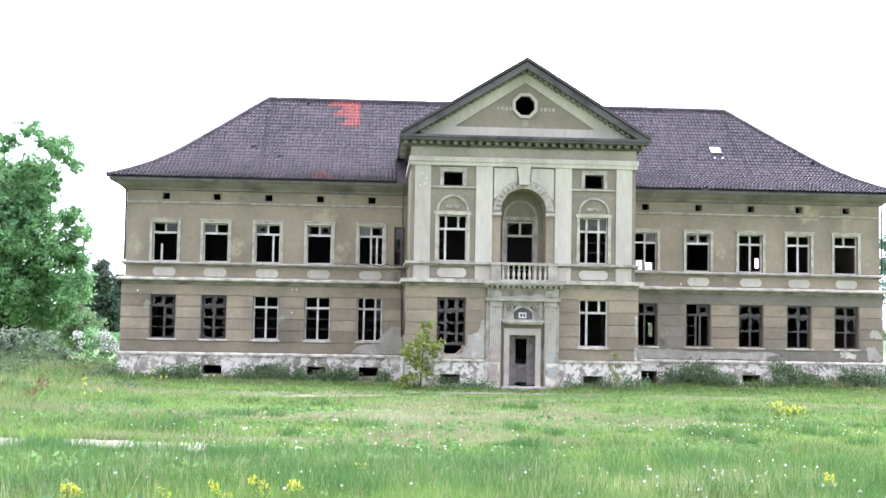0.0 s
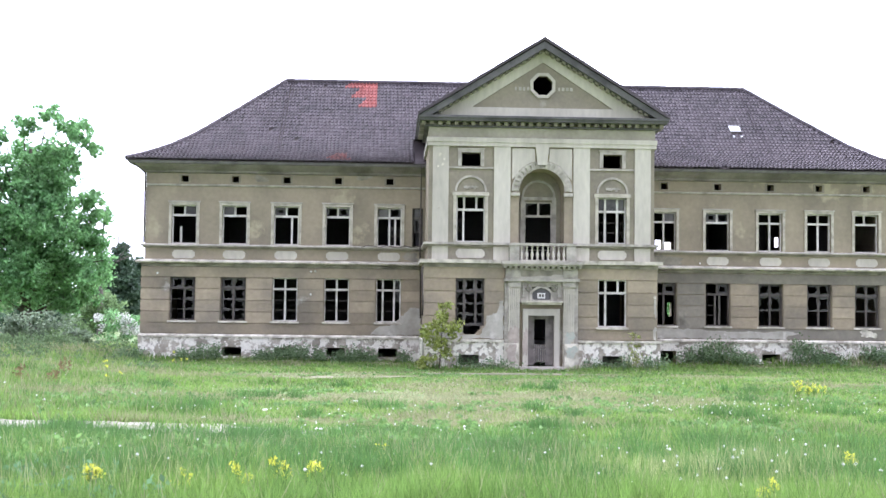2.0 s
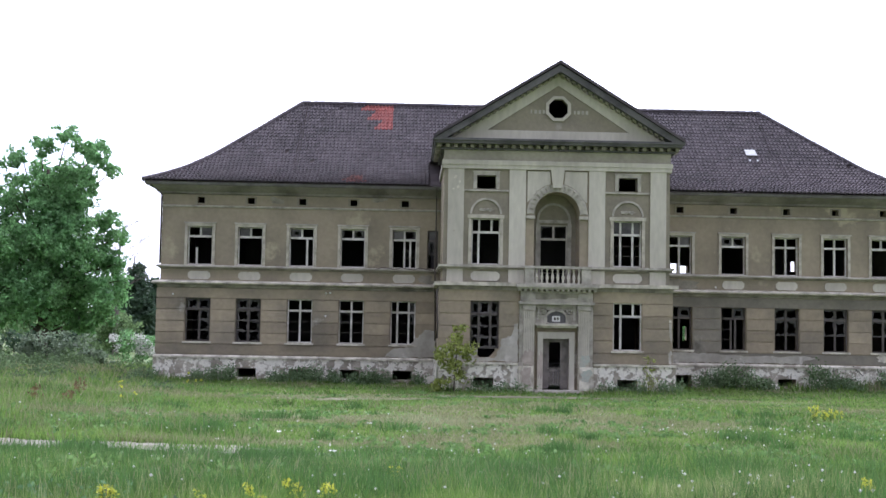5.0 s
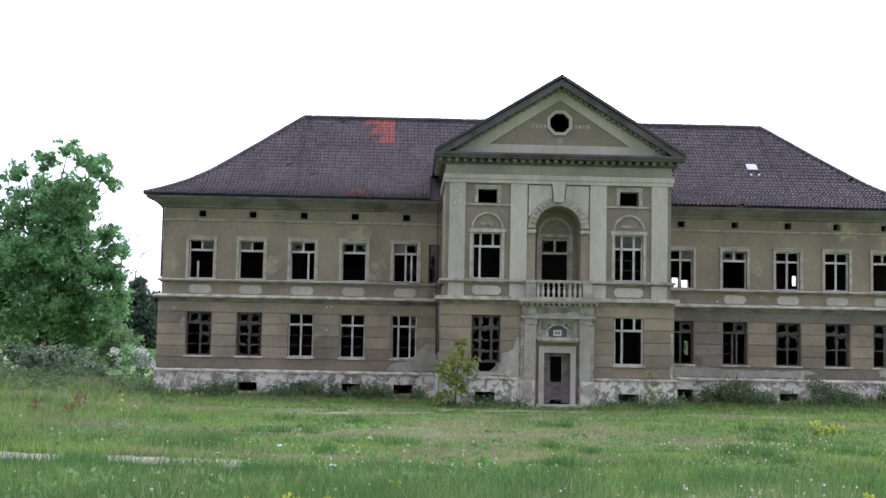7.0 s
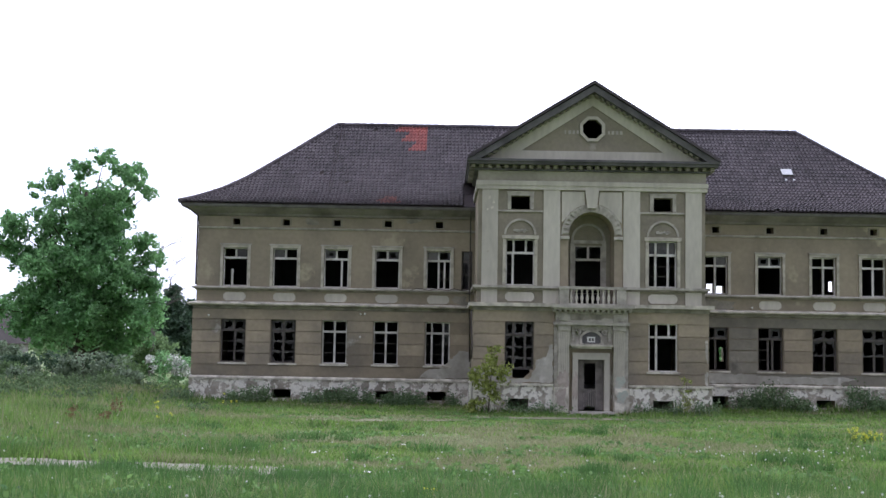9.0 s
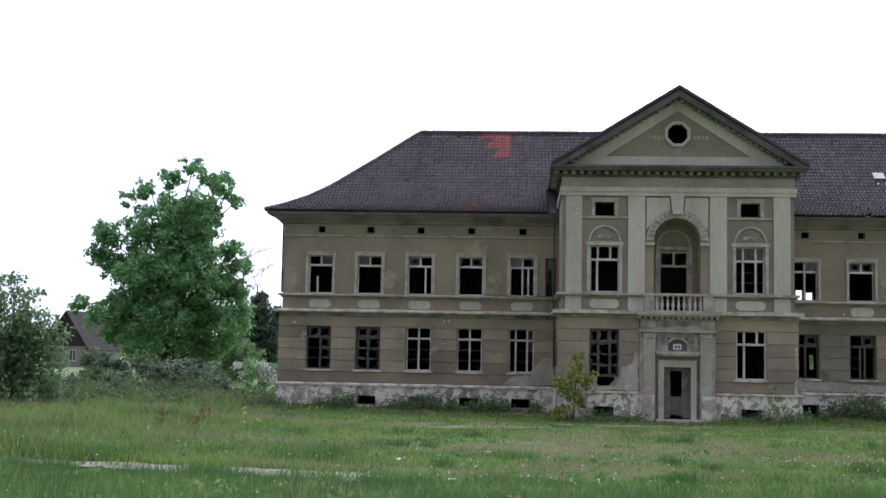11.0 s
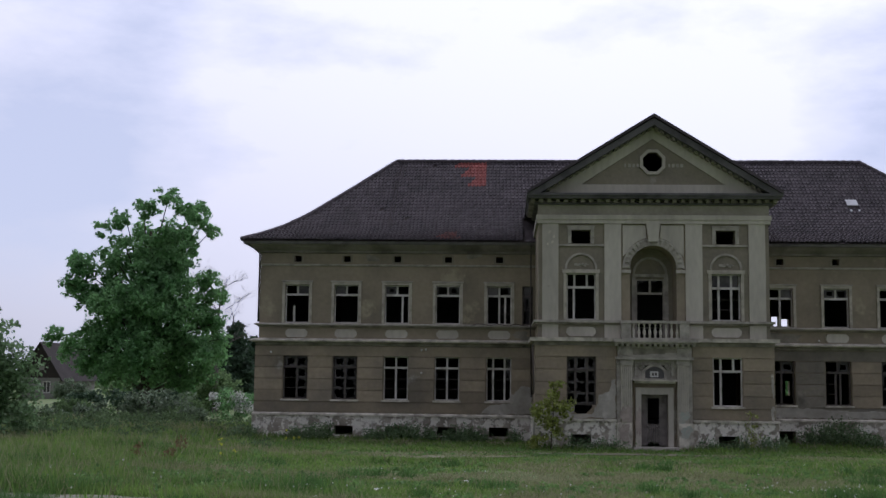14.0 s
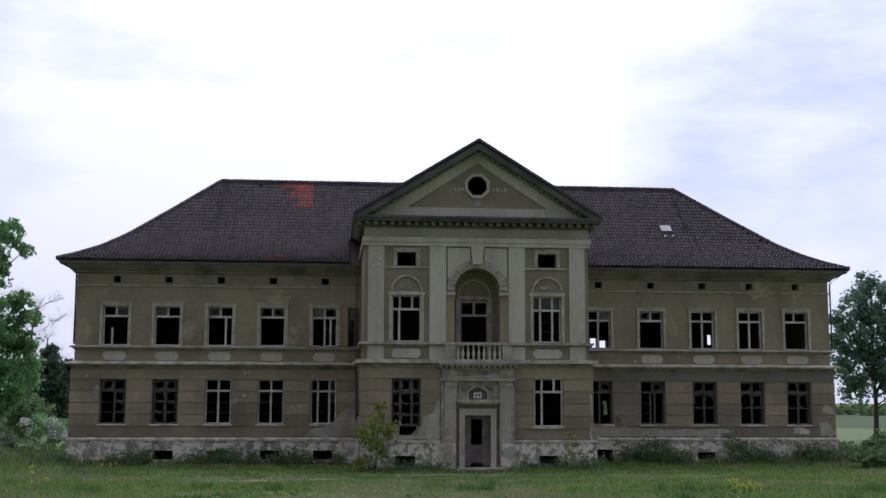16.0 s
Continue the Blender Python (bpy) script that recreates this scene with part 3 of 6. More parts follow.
for s in (-1, 1):
    bm = bmesh.new()
    n_t = 30
    for i in range(n_t):
        p, q = [], []
        for k in (i / n_t, (i + 1.05) / n_t):
            k = min(k, 1.0)
            p.append((s * (HW + 0.8 - run * k), EAVE_Y + run * k, roof_z(k) + 0.03))
        tube(bm, p, [0.125, 0.11], 8)
    part("hip_tiles", bm, M_TILE, house, "row of half-round hip tiles")


def slope_slab(bm, x0, x1, ya, yb, lo, hi):
    """A slab that lies on the front roof slope, from lo to hi above it."""
    za, zb = roof_z((ya - EAVE_Y) / run), roof_z((yb - EAVE_Y) / run)
    v_ = [bm.verts.new(p) for p in ((x0, ya, za + lo), (x1, ya, za + lo), (x1, yb, zb + lo), (x0, yb, zb + lo), (x0, ya, za + hi), (x1, ya, za + hi), (x1, yb, zb + hi), (x0, yb, zb + hi))]
    for f in ((0, 1, 5, 4), (1, 2, 6, 5), (2, 3, 7, 6), (3, 0, 4, 7), (4, 5, 6, 7), (3, 2, 1, 0)):
        bm.faces.new([v_[q] for q in f])


bm = bmesh.new()
slope_slab(bm, 10.64, 11.12, 2.66, 3.00, -0.05, 0.16)
skylight = part("skylight", bm, M_IRON, house, "small metal roof hatch")
bm = bmesh.new()
slope_slab(bm, 10.61, 11.15, 2.63, 3.02, 0.162, 0.19)
part("lid", bm, M_HATCH, skylight, "pale sheet-metal lid")
for x in (10.72, 11.12):
    bm = bmesh.new()
    slope_slab(bm, x - 0.05, x + 0.05, 2.32, 2.40, 0.08, 0.13)
    part("bracket", bm, M_HATCH, skylight, "pale metal bracket below the hatch")

# ---- centre block ----
LX, LY = 5.06, -5.46                      # ground floor is a little proud
r_ground = [(-3.72, -2.47, Z_G0, Z_G1), (2.49, 3.74, Z_G0, Z_G1)]
r_cellar = [(-3.57, -2.68, 0.30, 0.74), (2.68, 3.57, 0.34, 0.74)]
r_hole = [(-3.55, -2.62, 1.60, Z_G0)]
door_open = [(-0.57, 0.57, 0.0, 2.46)]
bm = bmesh.new()
wall_cells(bm, -LX, LX, -0.8, Z_C0, LY, LY + 0.5, r_ground + r_cellar + r_hole + door_open)
for s in (-1, 1):
    c = -3.085 + s * 0.465
    prism(bm, [(c, 1.60), (c, 1.86), (c - s * 0.26, 1.60)][::s], LY + 0.02, LY + 0.48)
part("wall", bm, M_OCHRE_LOW, house, "weathered ground floor wall of the centre block")
bm = bmesh.new()
r_upper = [(-3.72, -2.47, Z_U0, 7.64), (2.47, 3.72, Z_U0, 7.64)]
r_attic = [(-3.52, -2.69, 8.93, 9.53), (2.69, 3.52, 8.93, 9.53)]
wall_cells(bm, -RX, -1.38, Z_C0, 10.75, RY, RY + 0.5, r_upper + r_attic)
wall_cells(bm, 1.38, RX, Z_C0, 10.75, RY, RY + 0.5, r_upper + r_attic)
box(bm, -1.38, 1.38, RY, RY + 0.5, 9.80, 10.75)
part("wall", bm, M_OCHRE_FIELD, house, "ochre wall fields of the centre block")
for s in (-1, 1):
    x0, x1 = sorted((s * RX, s * (RX - 0.5)))
    one_box("wall", (x0, x1, RY + 0.5, 0.0, Z_C0, 11.1), M_OCHRE, house)
    x0, x1 = sorted((s * LX, s * (LX - 0.5)))
    one_box("wall", (x0, x1, LY + 0.5, -0.06, -0.8, Z_C0), M_OCHRE_LOW, house)
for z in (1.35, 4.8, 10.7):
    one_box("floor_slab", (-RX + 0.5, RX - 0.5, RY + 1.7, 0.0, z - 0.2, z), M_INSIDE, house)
# dark lining in front of the rear wall, added so the openings look black
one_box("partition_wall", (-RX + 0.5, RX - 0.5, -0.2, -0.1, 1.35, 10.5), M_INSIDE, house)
# arched niche over the balcony
ARC_Z, A_IN, A_OUT = 7.86, 1.0, 1.30
ang = sorted(turn(48) + corner_angles(-1.38, 1.38, 4.55 - ARC_Z, 9.80 - ARC_Z) + corner_angles(-A_IN, A_IN, 4.80 - ARC_Z, 1.0)[2:])
bm = bmesh.new()
ring(bm, (0, ARC_Z), r_arch(A_IN, ARC_Z - 4.80), r_rect(-1.38, 1.38, 4.55 - ARC_Z, 9.80 - ARC_Z), ang, RY, RY + 1.2)
part("wall", bm, M_OCHRE, house, "arched balcony niche")
N_Y = RY + 1.2
bm = bmesh.new()
wall_cells(bm, -1.38, 1.38, 4.55, 9.80, N_Y, N_Y + 0.35, [(-0.62, 0.62, 4.85, 7.50)])
part("wall", bm, M_OCHRE_FIELD, house, "rear wall of the niche")
bm = bmesh.new()


def arc_band(bm, cx, cz, r0, r1, y0, y1, a0=0.0, a1=math.pi, n=20):
    """A half-round moulding."""
    cols = []
    for i in range(n + 1):
        t = a0 + (a1 - a0) * i / n
        cols.append([bm.verts.new((cx + r * math.cos(t), y, cz + r * math.sin(t))) for r, y in ((r0, y0), (r1, y0), (r1, y1), (r0, y1))])
    for p, q in zip(cols, cols[1:]):
        for j in range(4):
            bm.faces.new((p[j], p[(j + 1) % 4], q[(j + 1) % 4], q[j]))
    bm.faces.new(cols[0])
    bm.faces.new(cols[-1][::-1])


arc_band(bm, 0, 7.72, 0.66, 0.76, N_Y - 0.06, N_Y)
box(bm, -0.78, 0.78, N_Y - 0.08, N_Y, 7.58, 7.72)
box(bm, -0.80, -0.62, N_Y - 0.06, N_Y, 4.85, 7.58)
box(bm, 0.62, 0.80, N_Y - 0.06, N_Y, 4.85, 7.58)
part("niche_moulding", bm, M_TRIM, house)
window(-0.62, 0.62, 4.85, 7.50, N_Y + 0.05, M_TRIM, transom=0.76, low=(), panes=[("t", 0, 0, 0.8), ("t", 1, 0, 0.9)], label="balcony door frame with an empty doorway")
# archivolt with coffers, keystone, imposts, cream spandrels
bm = bmesh.new()
arc_band(bm, 0, ARC_Z, A_OUT - 0.05, A_OUT + 0.03, RY - 0.09, RY, n=32)
arc_band(bm, 0, ARC_Z, A_IN, A_IN + 0.05, RY - 0.06, RY, n=32)
arc_band(bm, 0, ARC_Z, A_IN + 0.05, A_OUT - 0.05, RY - 0.035, RY, n=32)
for i in range(17):
    a = math.pi * (i + 0.5) / 17
    arc_band(bm, 0, ARC_Z, A_IN + 0.05, A_OUT - 0.05, RY - 0.088, RY, a - 0.052, a + 0.052, 1)
part("archivolt", bm, M_TRIM, house, "stucco archivolt with blocks")
bm = bmesh.new()
prism(bm, [(-0.20, 9.02), (0.20, 9.02), (0.30, 9.80), (-0.30, 9.80)], RY - 0.16, RY)
part("keystone", bm, M_CREAM, house)
for s in (-1, 1):
    bm = bmesh.new()
    pts = [(s * 1.31 * math.cos(t), ARC_Z + 0.05 + 1.31 * math.sin(t)) for t in [radians(d) for d in (20, 30, 40, 50, 60, 70, 77)]]
    pts = [(s * 1.31, ARC_Z + 0.5)] + pts[1:] + [(s * 0.33, 9.74), (s * 1.31, 9.74)]
    prism(bm, pts if s > 0 else pts[::-1], RY - 0.05, RY)
    part("spandrel", bm, M_CREAM, house, "cream stucco spandrel panel")
    x0, x1 = sorted((s * (A_IN - 0.03), s * 1.37))
    one_box("impost", (x0, x1, RY - 0.10, RY, ARC_Z - 0.20, ARC_Z - 0.06), M_TRIM, house)
    # pilasters and their pedestals
    for a, b in ((1.38, 2.10), (4.08, 4.78)):
        x0, x1 = sorted((s * a, s * b))
        one_box("pilaster", (x0, x1, RY - 0.09, RY, 5.60, 9.80), M_CREAM, house, "tall cream stucco pilaster")
        one_box("pedestal", (x0, x1, RY - 0.07, RY, 4.86, 5.44), M_CREAM, house)
    # attic window frame, ledge, lunette
    m = s * 3.105
    bm = bmesh.new()
    box(bm, m - 0.57, m - 0.415, RY - 0.06, RY, 8.93, 9.66)
    box(bm, m + 0.415, m + 0.57, RY - 0.06, RY, 8.93, 9.66)
    box(bm, m - 0.415, m + 0.415, RY - 0.06, RY, 9.53, 9.66)
    box(bm, m - 0.60, m + 0.60, RY - 0.09, RY, 9.661, 9.71)
    part("attic_surround", bm, M_TRIM, house)
    x0, x1 = sorted((s * 2.10, s * 4.08))
    one_box("ledge", (x0, x1, RY - 0.07, RY, 8.82, 8.90), M_TRIM, house)
    bm = bmesh.new()
    arc_band(bm, m, 7.83, 0.61, 0.70, RY - 0.07, RY)
    part("lunette", bm, M_TRIM, house, "blind half-round lunette moulding")
    bm = bmesh.new()
    for i in range(9):
        a = i / 8 * 2 - 1
        r = 0.045 + 0.02 * (i % 3)
        prism(bm, [(m + a * 0.27 - r, 7.98 + 0.05 * math.cos(i * 2.2)), (m + a * 0.27, 7.94 + 0.04 * math.sin(i * 1.7)), (m + a * 0.27 + r, 8.02 + 0.04 * math.cos(i)), (m + a * 0.27, 8.08 + 0.03 * math.sin(i * 3))], RY - 0.04, RY)
    part("leaf_ornament", bm, M_TRIM, house, "small worn leaf relief")
    bm = bmesh.new()
    box(bm, m - 0.625 - 0.13, m - 0.625, RY - 0.06, RY, 5.62, 7.64)
    box(bm, m + 0.625, m + 0.625 + 0.13, RY - 0.06, RY, 5.62, 7.64)
    box(bm, m - 0.80, m + 0.80, RY - 0.09, RY, 7.64, 7.80)
    part("window_surround", bm, M_SURROUND, house, "cream stucco window surround")
    panel(m, RY, half=0.63)
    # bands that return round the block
    # the fascias again carry the underside shade in their colour
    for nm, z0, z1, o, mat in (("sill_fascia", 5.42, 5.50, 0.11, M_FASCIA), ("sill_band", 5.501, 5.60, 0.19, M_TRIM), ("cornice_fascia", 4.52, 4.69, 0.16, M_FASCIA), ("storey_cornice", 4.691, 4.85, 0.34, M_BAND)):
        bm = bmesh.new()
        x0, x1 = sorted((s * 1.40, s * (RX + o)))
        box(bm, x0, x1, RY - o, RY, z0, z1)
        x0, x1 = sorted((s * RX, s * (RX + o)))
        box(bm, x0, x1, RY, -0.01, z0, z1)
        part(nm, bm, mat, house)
    bm = bmesh.new()
    x0, x1 = sorted((s * 1.62, s * (LX + 0.16)))
    cut = [o for o in r_cellar if x0 < o[0] < x1]
    wall_cells(bm, x0, x1, -0.8, Z_PL, LY - 0.12, LY, cut)
    x0, x1 = sorted((s * LX, s * (LX + 0.12)))
    box(bm, x0, x1, LY, -0.16, -0.8, Z_PL)
    part("plinth", bm, M_PLINTH, house, "peeling whitewashed plinth")
    bm = bmesh.new()
    x0, x1 = sorted((s * 1.62, s * (LX + 0.20)))
    box(bm, x0, x1, LY - 0.18, LY, Z_PL + 0.002, Z_PL + 0.10)
    part("plinth_ledge", bm, M_WHITEWASH, house)
COURSES = [1.42, 1.87, 2.41, 2.95, 3.49, 4.03, 4.54]
courses([(-LX - 0.03, -1.62), (1.62, LX + 0.03)], r_ground + r_hole, LY - 0.04, LY)

BAR_ONLY = (0,)
window(-3.72, -2.47, Z_U0, 7.64, RY + 0.14, WW, transom=0.70, top=(0.27, 0.70), low=(0.25,), bars=2, label="white upper window with most sashes gone")
BAR_ONLY = ()
window(2.47, 3.72, Z_U0, 7.64, RY + 0.14, WW, transom=0.70, top=(0.27, 0.70), low=(0.27, 0.70), bars=2, panes=[("t", 0, 0, 0), ("t", 1, 0, 0), ("t", 2, 0, 0)], label="white three-light upper window")
window(-3.72, -2.47, Z_G0, Z_G1, LY + 0.10, GW, transom=0.72, top=(0.3, 0.7), low=(0.3, 0.7), bars=2, panes=[("t", c, 0, 0.7) for c in range(3)] + [("l", c, r, 0.82) for c in range(3) for r in range(3)], label=LOWG)
window(2.49, 3.74, Z_G0, Z_G1, LY + 0.08, WW, transom=0.72, top=(0.27, 0.70), low=(0.27,), label="white window without sashes", sill=LY - 0.10)

# entablature, cornice with modillions, pediment
one_box("architrave", (-RX - 0.06, RX + 0.06, RY - 0.13, RY, 9.801, 9.97), M_CREAM, house)
one_box("architrave", (-RX - 0.10, RX + 0.10, RY - 0.17, RY, 9.971, 10.17), M_CREAM, house)
one_box("frieze", (-RX - 0.02, RX + 0.02, RY - 0.06, RY, 10.171, 10.62), M_FRIEZE, house)
for s in (-1, 1):
    x0, x1 = sorted((s * RX, s * (RX + 0.10)))
    one_box("architrave", (x0, x1, RY + 0.001, 0.0, 9.80, 10.09), M_TRIM, house)
one_box("cornice_back", (-RX - 0.02, RX + 0.02, RY - 0.055, RY + 0.2, 10.701, 10.839), M_FASCIA, house)
one_box("bed_mould", (-RX - 0.18, RX + 0.18, RY - 0.20, 0.0, 10.621, 10.70), M_CORNICE, house)
bm = bmesh.new()
pr = [(0.44, 10.84), (0.46, 10.95), (0.52, 10.96), (0.52, 11.06)]
rows = [[bm.verts.new(p) for p in ((-RX - o, RY - 0.16 - o, z), (RX + o, RY - 0.16 - o, z), (RX + o, 0.0, z), (-RX - o, 0.0, z))] for o, z in pr]
for r0, r1 in zip(rows, rows[1:]):
    for j in range(4):
        bm.faces.new((r0[j], r0[(j + 1) % 4], r1[(j + 1) % 4], r1[j]))
bm.faces.new(rows[0][::-1])
bm.faces.new(rows[-1])
part("cornice", bm, M_CORNICE, house, "sooty projecting cornice")
cornice = bpy.data.objects["cornice"]
for i in range(30):
    x = -RX - 0.25 + (2 * RX + 0.5) * i / 29
    one_box("modillion", (x - 0.085, x + 0.085, RY - 0.34, RY - 0.061, 10.701, 10.84), M_FASCIA, cornice)
for j in range(12):
    y = RY + 0.2 + j * 0.4
    for s in (-1, 1):
        x0, x1 = sorted((s * RX, s * (RX + 0.4)))
        one_box("modillion", (x0, x1, y, y + 0.17, 10.701, 10.84), M_FASCIA, cornice)
APX, EX, EZ = 14.35, 5.40, 11.06
bm = bmesh.new()
for s in (-1, 1):
    k = (APX - EZ) / EX
    pts = [(s * EX, EZ), (0, APX), (0, APX - 0.30), (s * (EX - 0.30 / k), EZ)]
    prism(bm, pts if s < 0 else pts[::-1], RY - 0.66, RY - 0.01)
part("raking_cornice", bm, M_CORNICE, house, "sooty raking cornice of the pediment")
rake = bpy.data.objects["raking_cornice"]
for s in (-1, 1):
    for i in range(19):
        x = (i + 0.6) / 19.6 * 4.75
        z = APX - 0.30 - x * k
        pts = [(s * (x - 0.07), z + 0.07 * k), (s * (x + 0.07), z - 0.07 * k), (s * (x + 0.07), z - 0.07 * k - 0.09), (s * (x - 0.07), z + 0.07 * k - 0.09)]
        bm = bmesh.new()
        prism(bm, pts[::s], RY - 0.40, RY - 0.081)
        part("modillion", bm, M_FASCIA, rake)
bm = bmesh.new()
top_out, in_l, in_t, in_z = APX - 0.31, 3.10, 13.54, 11.52
xo = (top_out - EZ) / k
for s in (-1, 1):
    pts = [(s * xo, EZ + 0.01), (0, top_out), (0, in_t), (s * in_l, in_z)]
    prism(bm, pts if s < 0 else pts[::-1], RY - 0.08, RY)
prism(bm, [(-xo, EZ + 0.01), (-in_l, in_z), (in_l, in_z), (xo, EZ + 0.01)][::-1], RY - 0.08, RY)
part("tympanum_band", bm, M_CREAM, house, "cream band framing the tympanum")
OC = 12.52
tri = [(-in_l - 0.1, in_z - OC - 0.05), (in_l + 0.1, in_z - OC - 0.05), (0, in_t - OC + 0.08)]
ang = sorted([math.pi / 8 + t for t in turn(8)] + [math.atan2(z, x) % (2 * math.pi) for x, z in tri])
bm = bmesh.new()
ring(bm, (0, OC), r_octagon(0.43), r_poly(tri), ang, RY - 0.015, RY + 0.3)
part("tympanum", bm, M_OCHRE_FIELD, house, "ochre tympanum with an octagonal opening")
bm = bmesh.new()
ring(bm, (0, OC), r_octagon(0.42), r_octagon(0.55), [math.pi / 8 + t for t in turn(8)], RY - 0.10, RY - 0.005)
part("oculus_surround", bm, M_CREAM, house, "pale octagonal window surround")
for x0, w in ((-1.22, 0.07), (-1.05, 0.12), (-0.87, 0.11), (-0.69, 0.11), (0.69, 0.07), (0.84, 0.12), (1.02, 0.12), (1.20, 0.12)):
    one_box("date_bar", (x0, x0 + w, RY - 0.035, RY - 0.016, 12.29, 12.45), M_TRIM, house, "worn raised stucco bar")
# gable roof running back into the main roof
bm = bmesh.new()
for s in (-1, 1):
    pts = [(s * (EX + 0.06), RY - 0.74, EZ - 0.02), (0, RY - 0.74, APX + 0.06), (0, 5.9, APX + 0.06), (s * (EX + 0.06), 1.9, EZ - 0.02)]
    a = [bm.verts.new(p) for p in pts]
    b = [bm.verts.new((x, y, z + 0.13)) for x, y, z in pts]
    bm.faces.new(a)
    bm.faces.new(b[::-1])
    for i in range(4):
        bm.faces.new((a[i], a[(i + 1) % 4], b[(i + 1) % 4], b[i]))
part("gable_roof", bm, M_TILE, house, "dark tiled saddle roof of the centre block")

# ---- balcony and portal ----
bm = bmesh.new()
box(bm, -1.78, 1.78, -6.16, LY, 4.66, 4.79)
box(bm, -1.70, 1.70, -6.06, LY, 4.58, 4.66)
for i in range(15):
    x = -1.62 + i * 3.24 / 14
    box(bm, x - 0.06, x + 0.06, -6.0, LY, 4.50, 4.58)
part("balcony_slab", bm, M_TRIM, house, "crumbling balcony slab on small blocks")
for s in (-1, 1):
    x0, x1 = sorted((s * 1.02, s * 1.42))
    one_box("balcony_pier", (x0, x1, -6.05, RY, 4.79, 5.46), M_TRIM, house)
bm = bmesh.new()
box(bm, -1.46, 1.46, -6.08, -5.80, 5.461, 5.58)
box(bm, -1.02, 1.02, -6.05, -5.83, 4.79, 4.85)
rail = part("balustrade", bm, M_TRIM, house, "weathered stucco balcony balustrade")
bal_me = None
prof = [(0.05, 0.0), (0.065, 0.03), (0.04, 0.08), (0.075, 0.20), (0.07, 0.28), (0.035, 0.42), (0.03, 0.50), (0.055, 0.55), (0.055, 0.61)]
for i in range(9):
    if bal_me is None:
        bm = bmesh.new()
        tube(bm, [(0, 0, z) for _, z in prof], [r for r, _ in prof], 10)
        bal_me = solid("baluster", bm)
        bal_me.materials.append(M_CREAM)
        for p in bal_me.polygons:
            p.use_smooth = True
    ob = new("baluster", bal_me)
    ob.location = (-0.92 + i * 0.23, -5.94, 4.85)
    ob.parent = rail
P_Y = -5.78
bm = bmesh.new()
box(bm, -1.64, 1.64, P_Y - 0.06, LY, 3.93, 4.06)
box(bm, -1.56, 1.56, P_Y + 0.05, LY, 4.06, 4.50)
for s in (-1, 1):
    box(bm, s * 1.18 - 0.25, s * 1.18 + 0.25, P_Y - 0.01, LY, 4.12, 4.40)
part("portal_entablature", bm, M_TRIM, house, "weathered portal entablature")
for s in (-1, 1):
    bm = bmesh.new()
    c = s * 1.19
    box(bm, c - 0.24, c + 0.24, P_Y + 0.08, LY, 0.1, 3.93)
    pil = part("portal_pilaster", bm, M_SURROUND, house, "fluted portal pilaster with lost render at the foot")
    for i in range(6):
        x = c - 0.20 + i * 0.08
        one_box("fillet", (x - 0.022, x + 0.022, P_Y + 0.045, P_Y + 0.08, 1.75, 3.62), M_CREAM, pil)
    one_box("capital", (c - 0.28, c + 0.28, P_Y + 0.02, LY, 3.70, 3.929), M_TRIM, pil)
    x0, x1 = sorted((s * 1.43, s * 1.60))
    one_box("portal_strip", (x0, x1, P_Y + 0.2, LY, 0.1, 3.93), M_TRIM, house)
    x0, x1 = sorted((s * 1.00, s * 1.62))
    one_box("portal_base", (x0, x1, P_Y - 0.04, LY, -0.2, 1.25), M_WHITEWASH, house, "flaking whitewashed pilaster base")
    x0, x1 = sorted((s * 0.57, s * 0.80))
    one_box("door_surround", (x0, x1, P_Y + 0.14, LY, 0.0, 2.75), M_CREAM, house)
one_box("door_surround", (-0.57, 0.57, P_Y + 0.14, LY, 2.46, 2.75), M_CREAM, house)
bm = bmesh.new()
box(bm, -0.93, 0.93, P_Y - 0.10, LY, 3.02, 3.10)
box(bm, -0.86, 0.86, P_Y + 0.0, LY, 2.93, 3.02)
part("door_cornice", bm, M_BAND, house, "small projecting cornice over the door")
bm = bmesh.new()
ang = sorted(turn(32) + corner_angles(-0.95, 0.95, -0.24, 0.59))
arch_in = r_poly([(-0.40, -0.20), (0.40, -0.20), (0.40, 0.12), (0.2, 0.26), (0.0, 0.31), (-0.2, 0.26), (-0.40, 0.12)])
ring(bm, (0, 3.34), arch_in, r_rect(-0.95, 0.95, -0.24, 0.59), ang, P_Y + 0.2, LY)
arch_out = r_poly([(-0.52, -0.23), (0.52, -0.23), (0.52, 0.14), (0.26, 0.36), (0.0, 0.42), (-0.26, 0.36), (-0.52, 0.14)])
ring(bm, (0, 3.34), arch_in, arch_out, ang, P_Y + 0.12, P_Y + 0.199)
for s in (-1, 1):
    for i in range(5):
        x, z = s * (0.78 - 0.02 * (i % 2)), 3.82 - i * 0.13
        prism(bm, [(x - 0.06, z - 0.05), (x + 0.06, z - 0.05), (x + 0.07, z + 0.04), (x, z + 0.07), (x - 0.07, z + 0.04)], P_Y + 0.12, P_Y + 0.199)
part("door_tympanum", bm, M_TRIM, house, "carved panel with a segmental opening over the door")
for s in (-1, 1):
    bm = bmesh.new()
    sc = [(s * (0.50 + 0.16 * (1 - t) * math.cos(t * 7.5) + 0.12 * t), P_Y + 0.17, 3.62 + 0.16 * (1 - t) * math.sin(t * 7.5) - 0.05 * t) for t in [k / 14 for k in range(15)]]
    tube(bm, sc, [0.05 - 0.002 * k for k in range(15)], 6)
    part("scroll", bm, M_TRIM, house, "worn stucco scroll over the door", smooth=True)
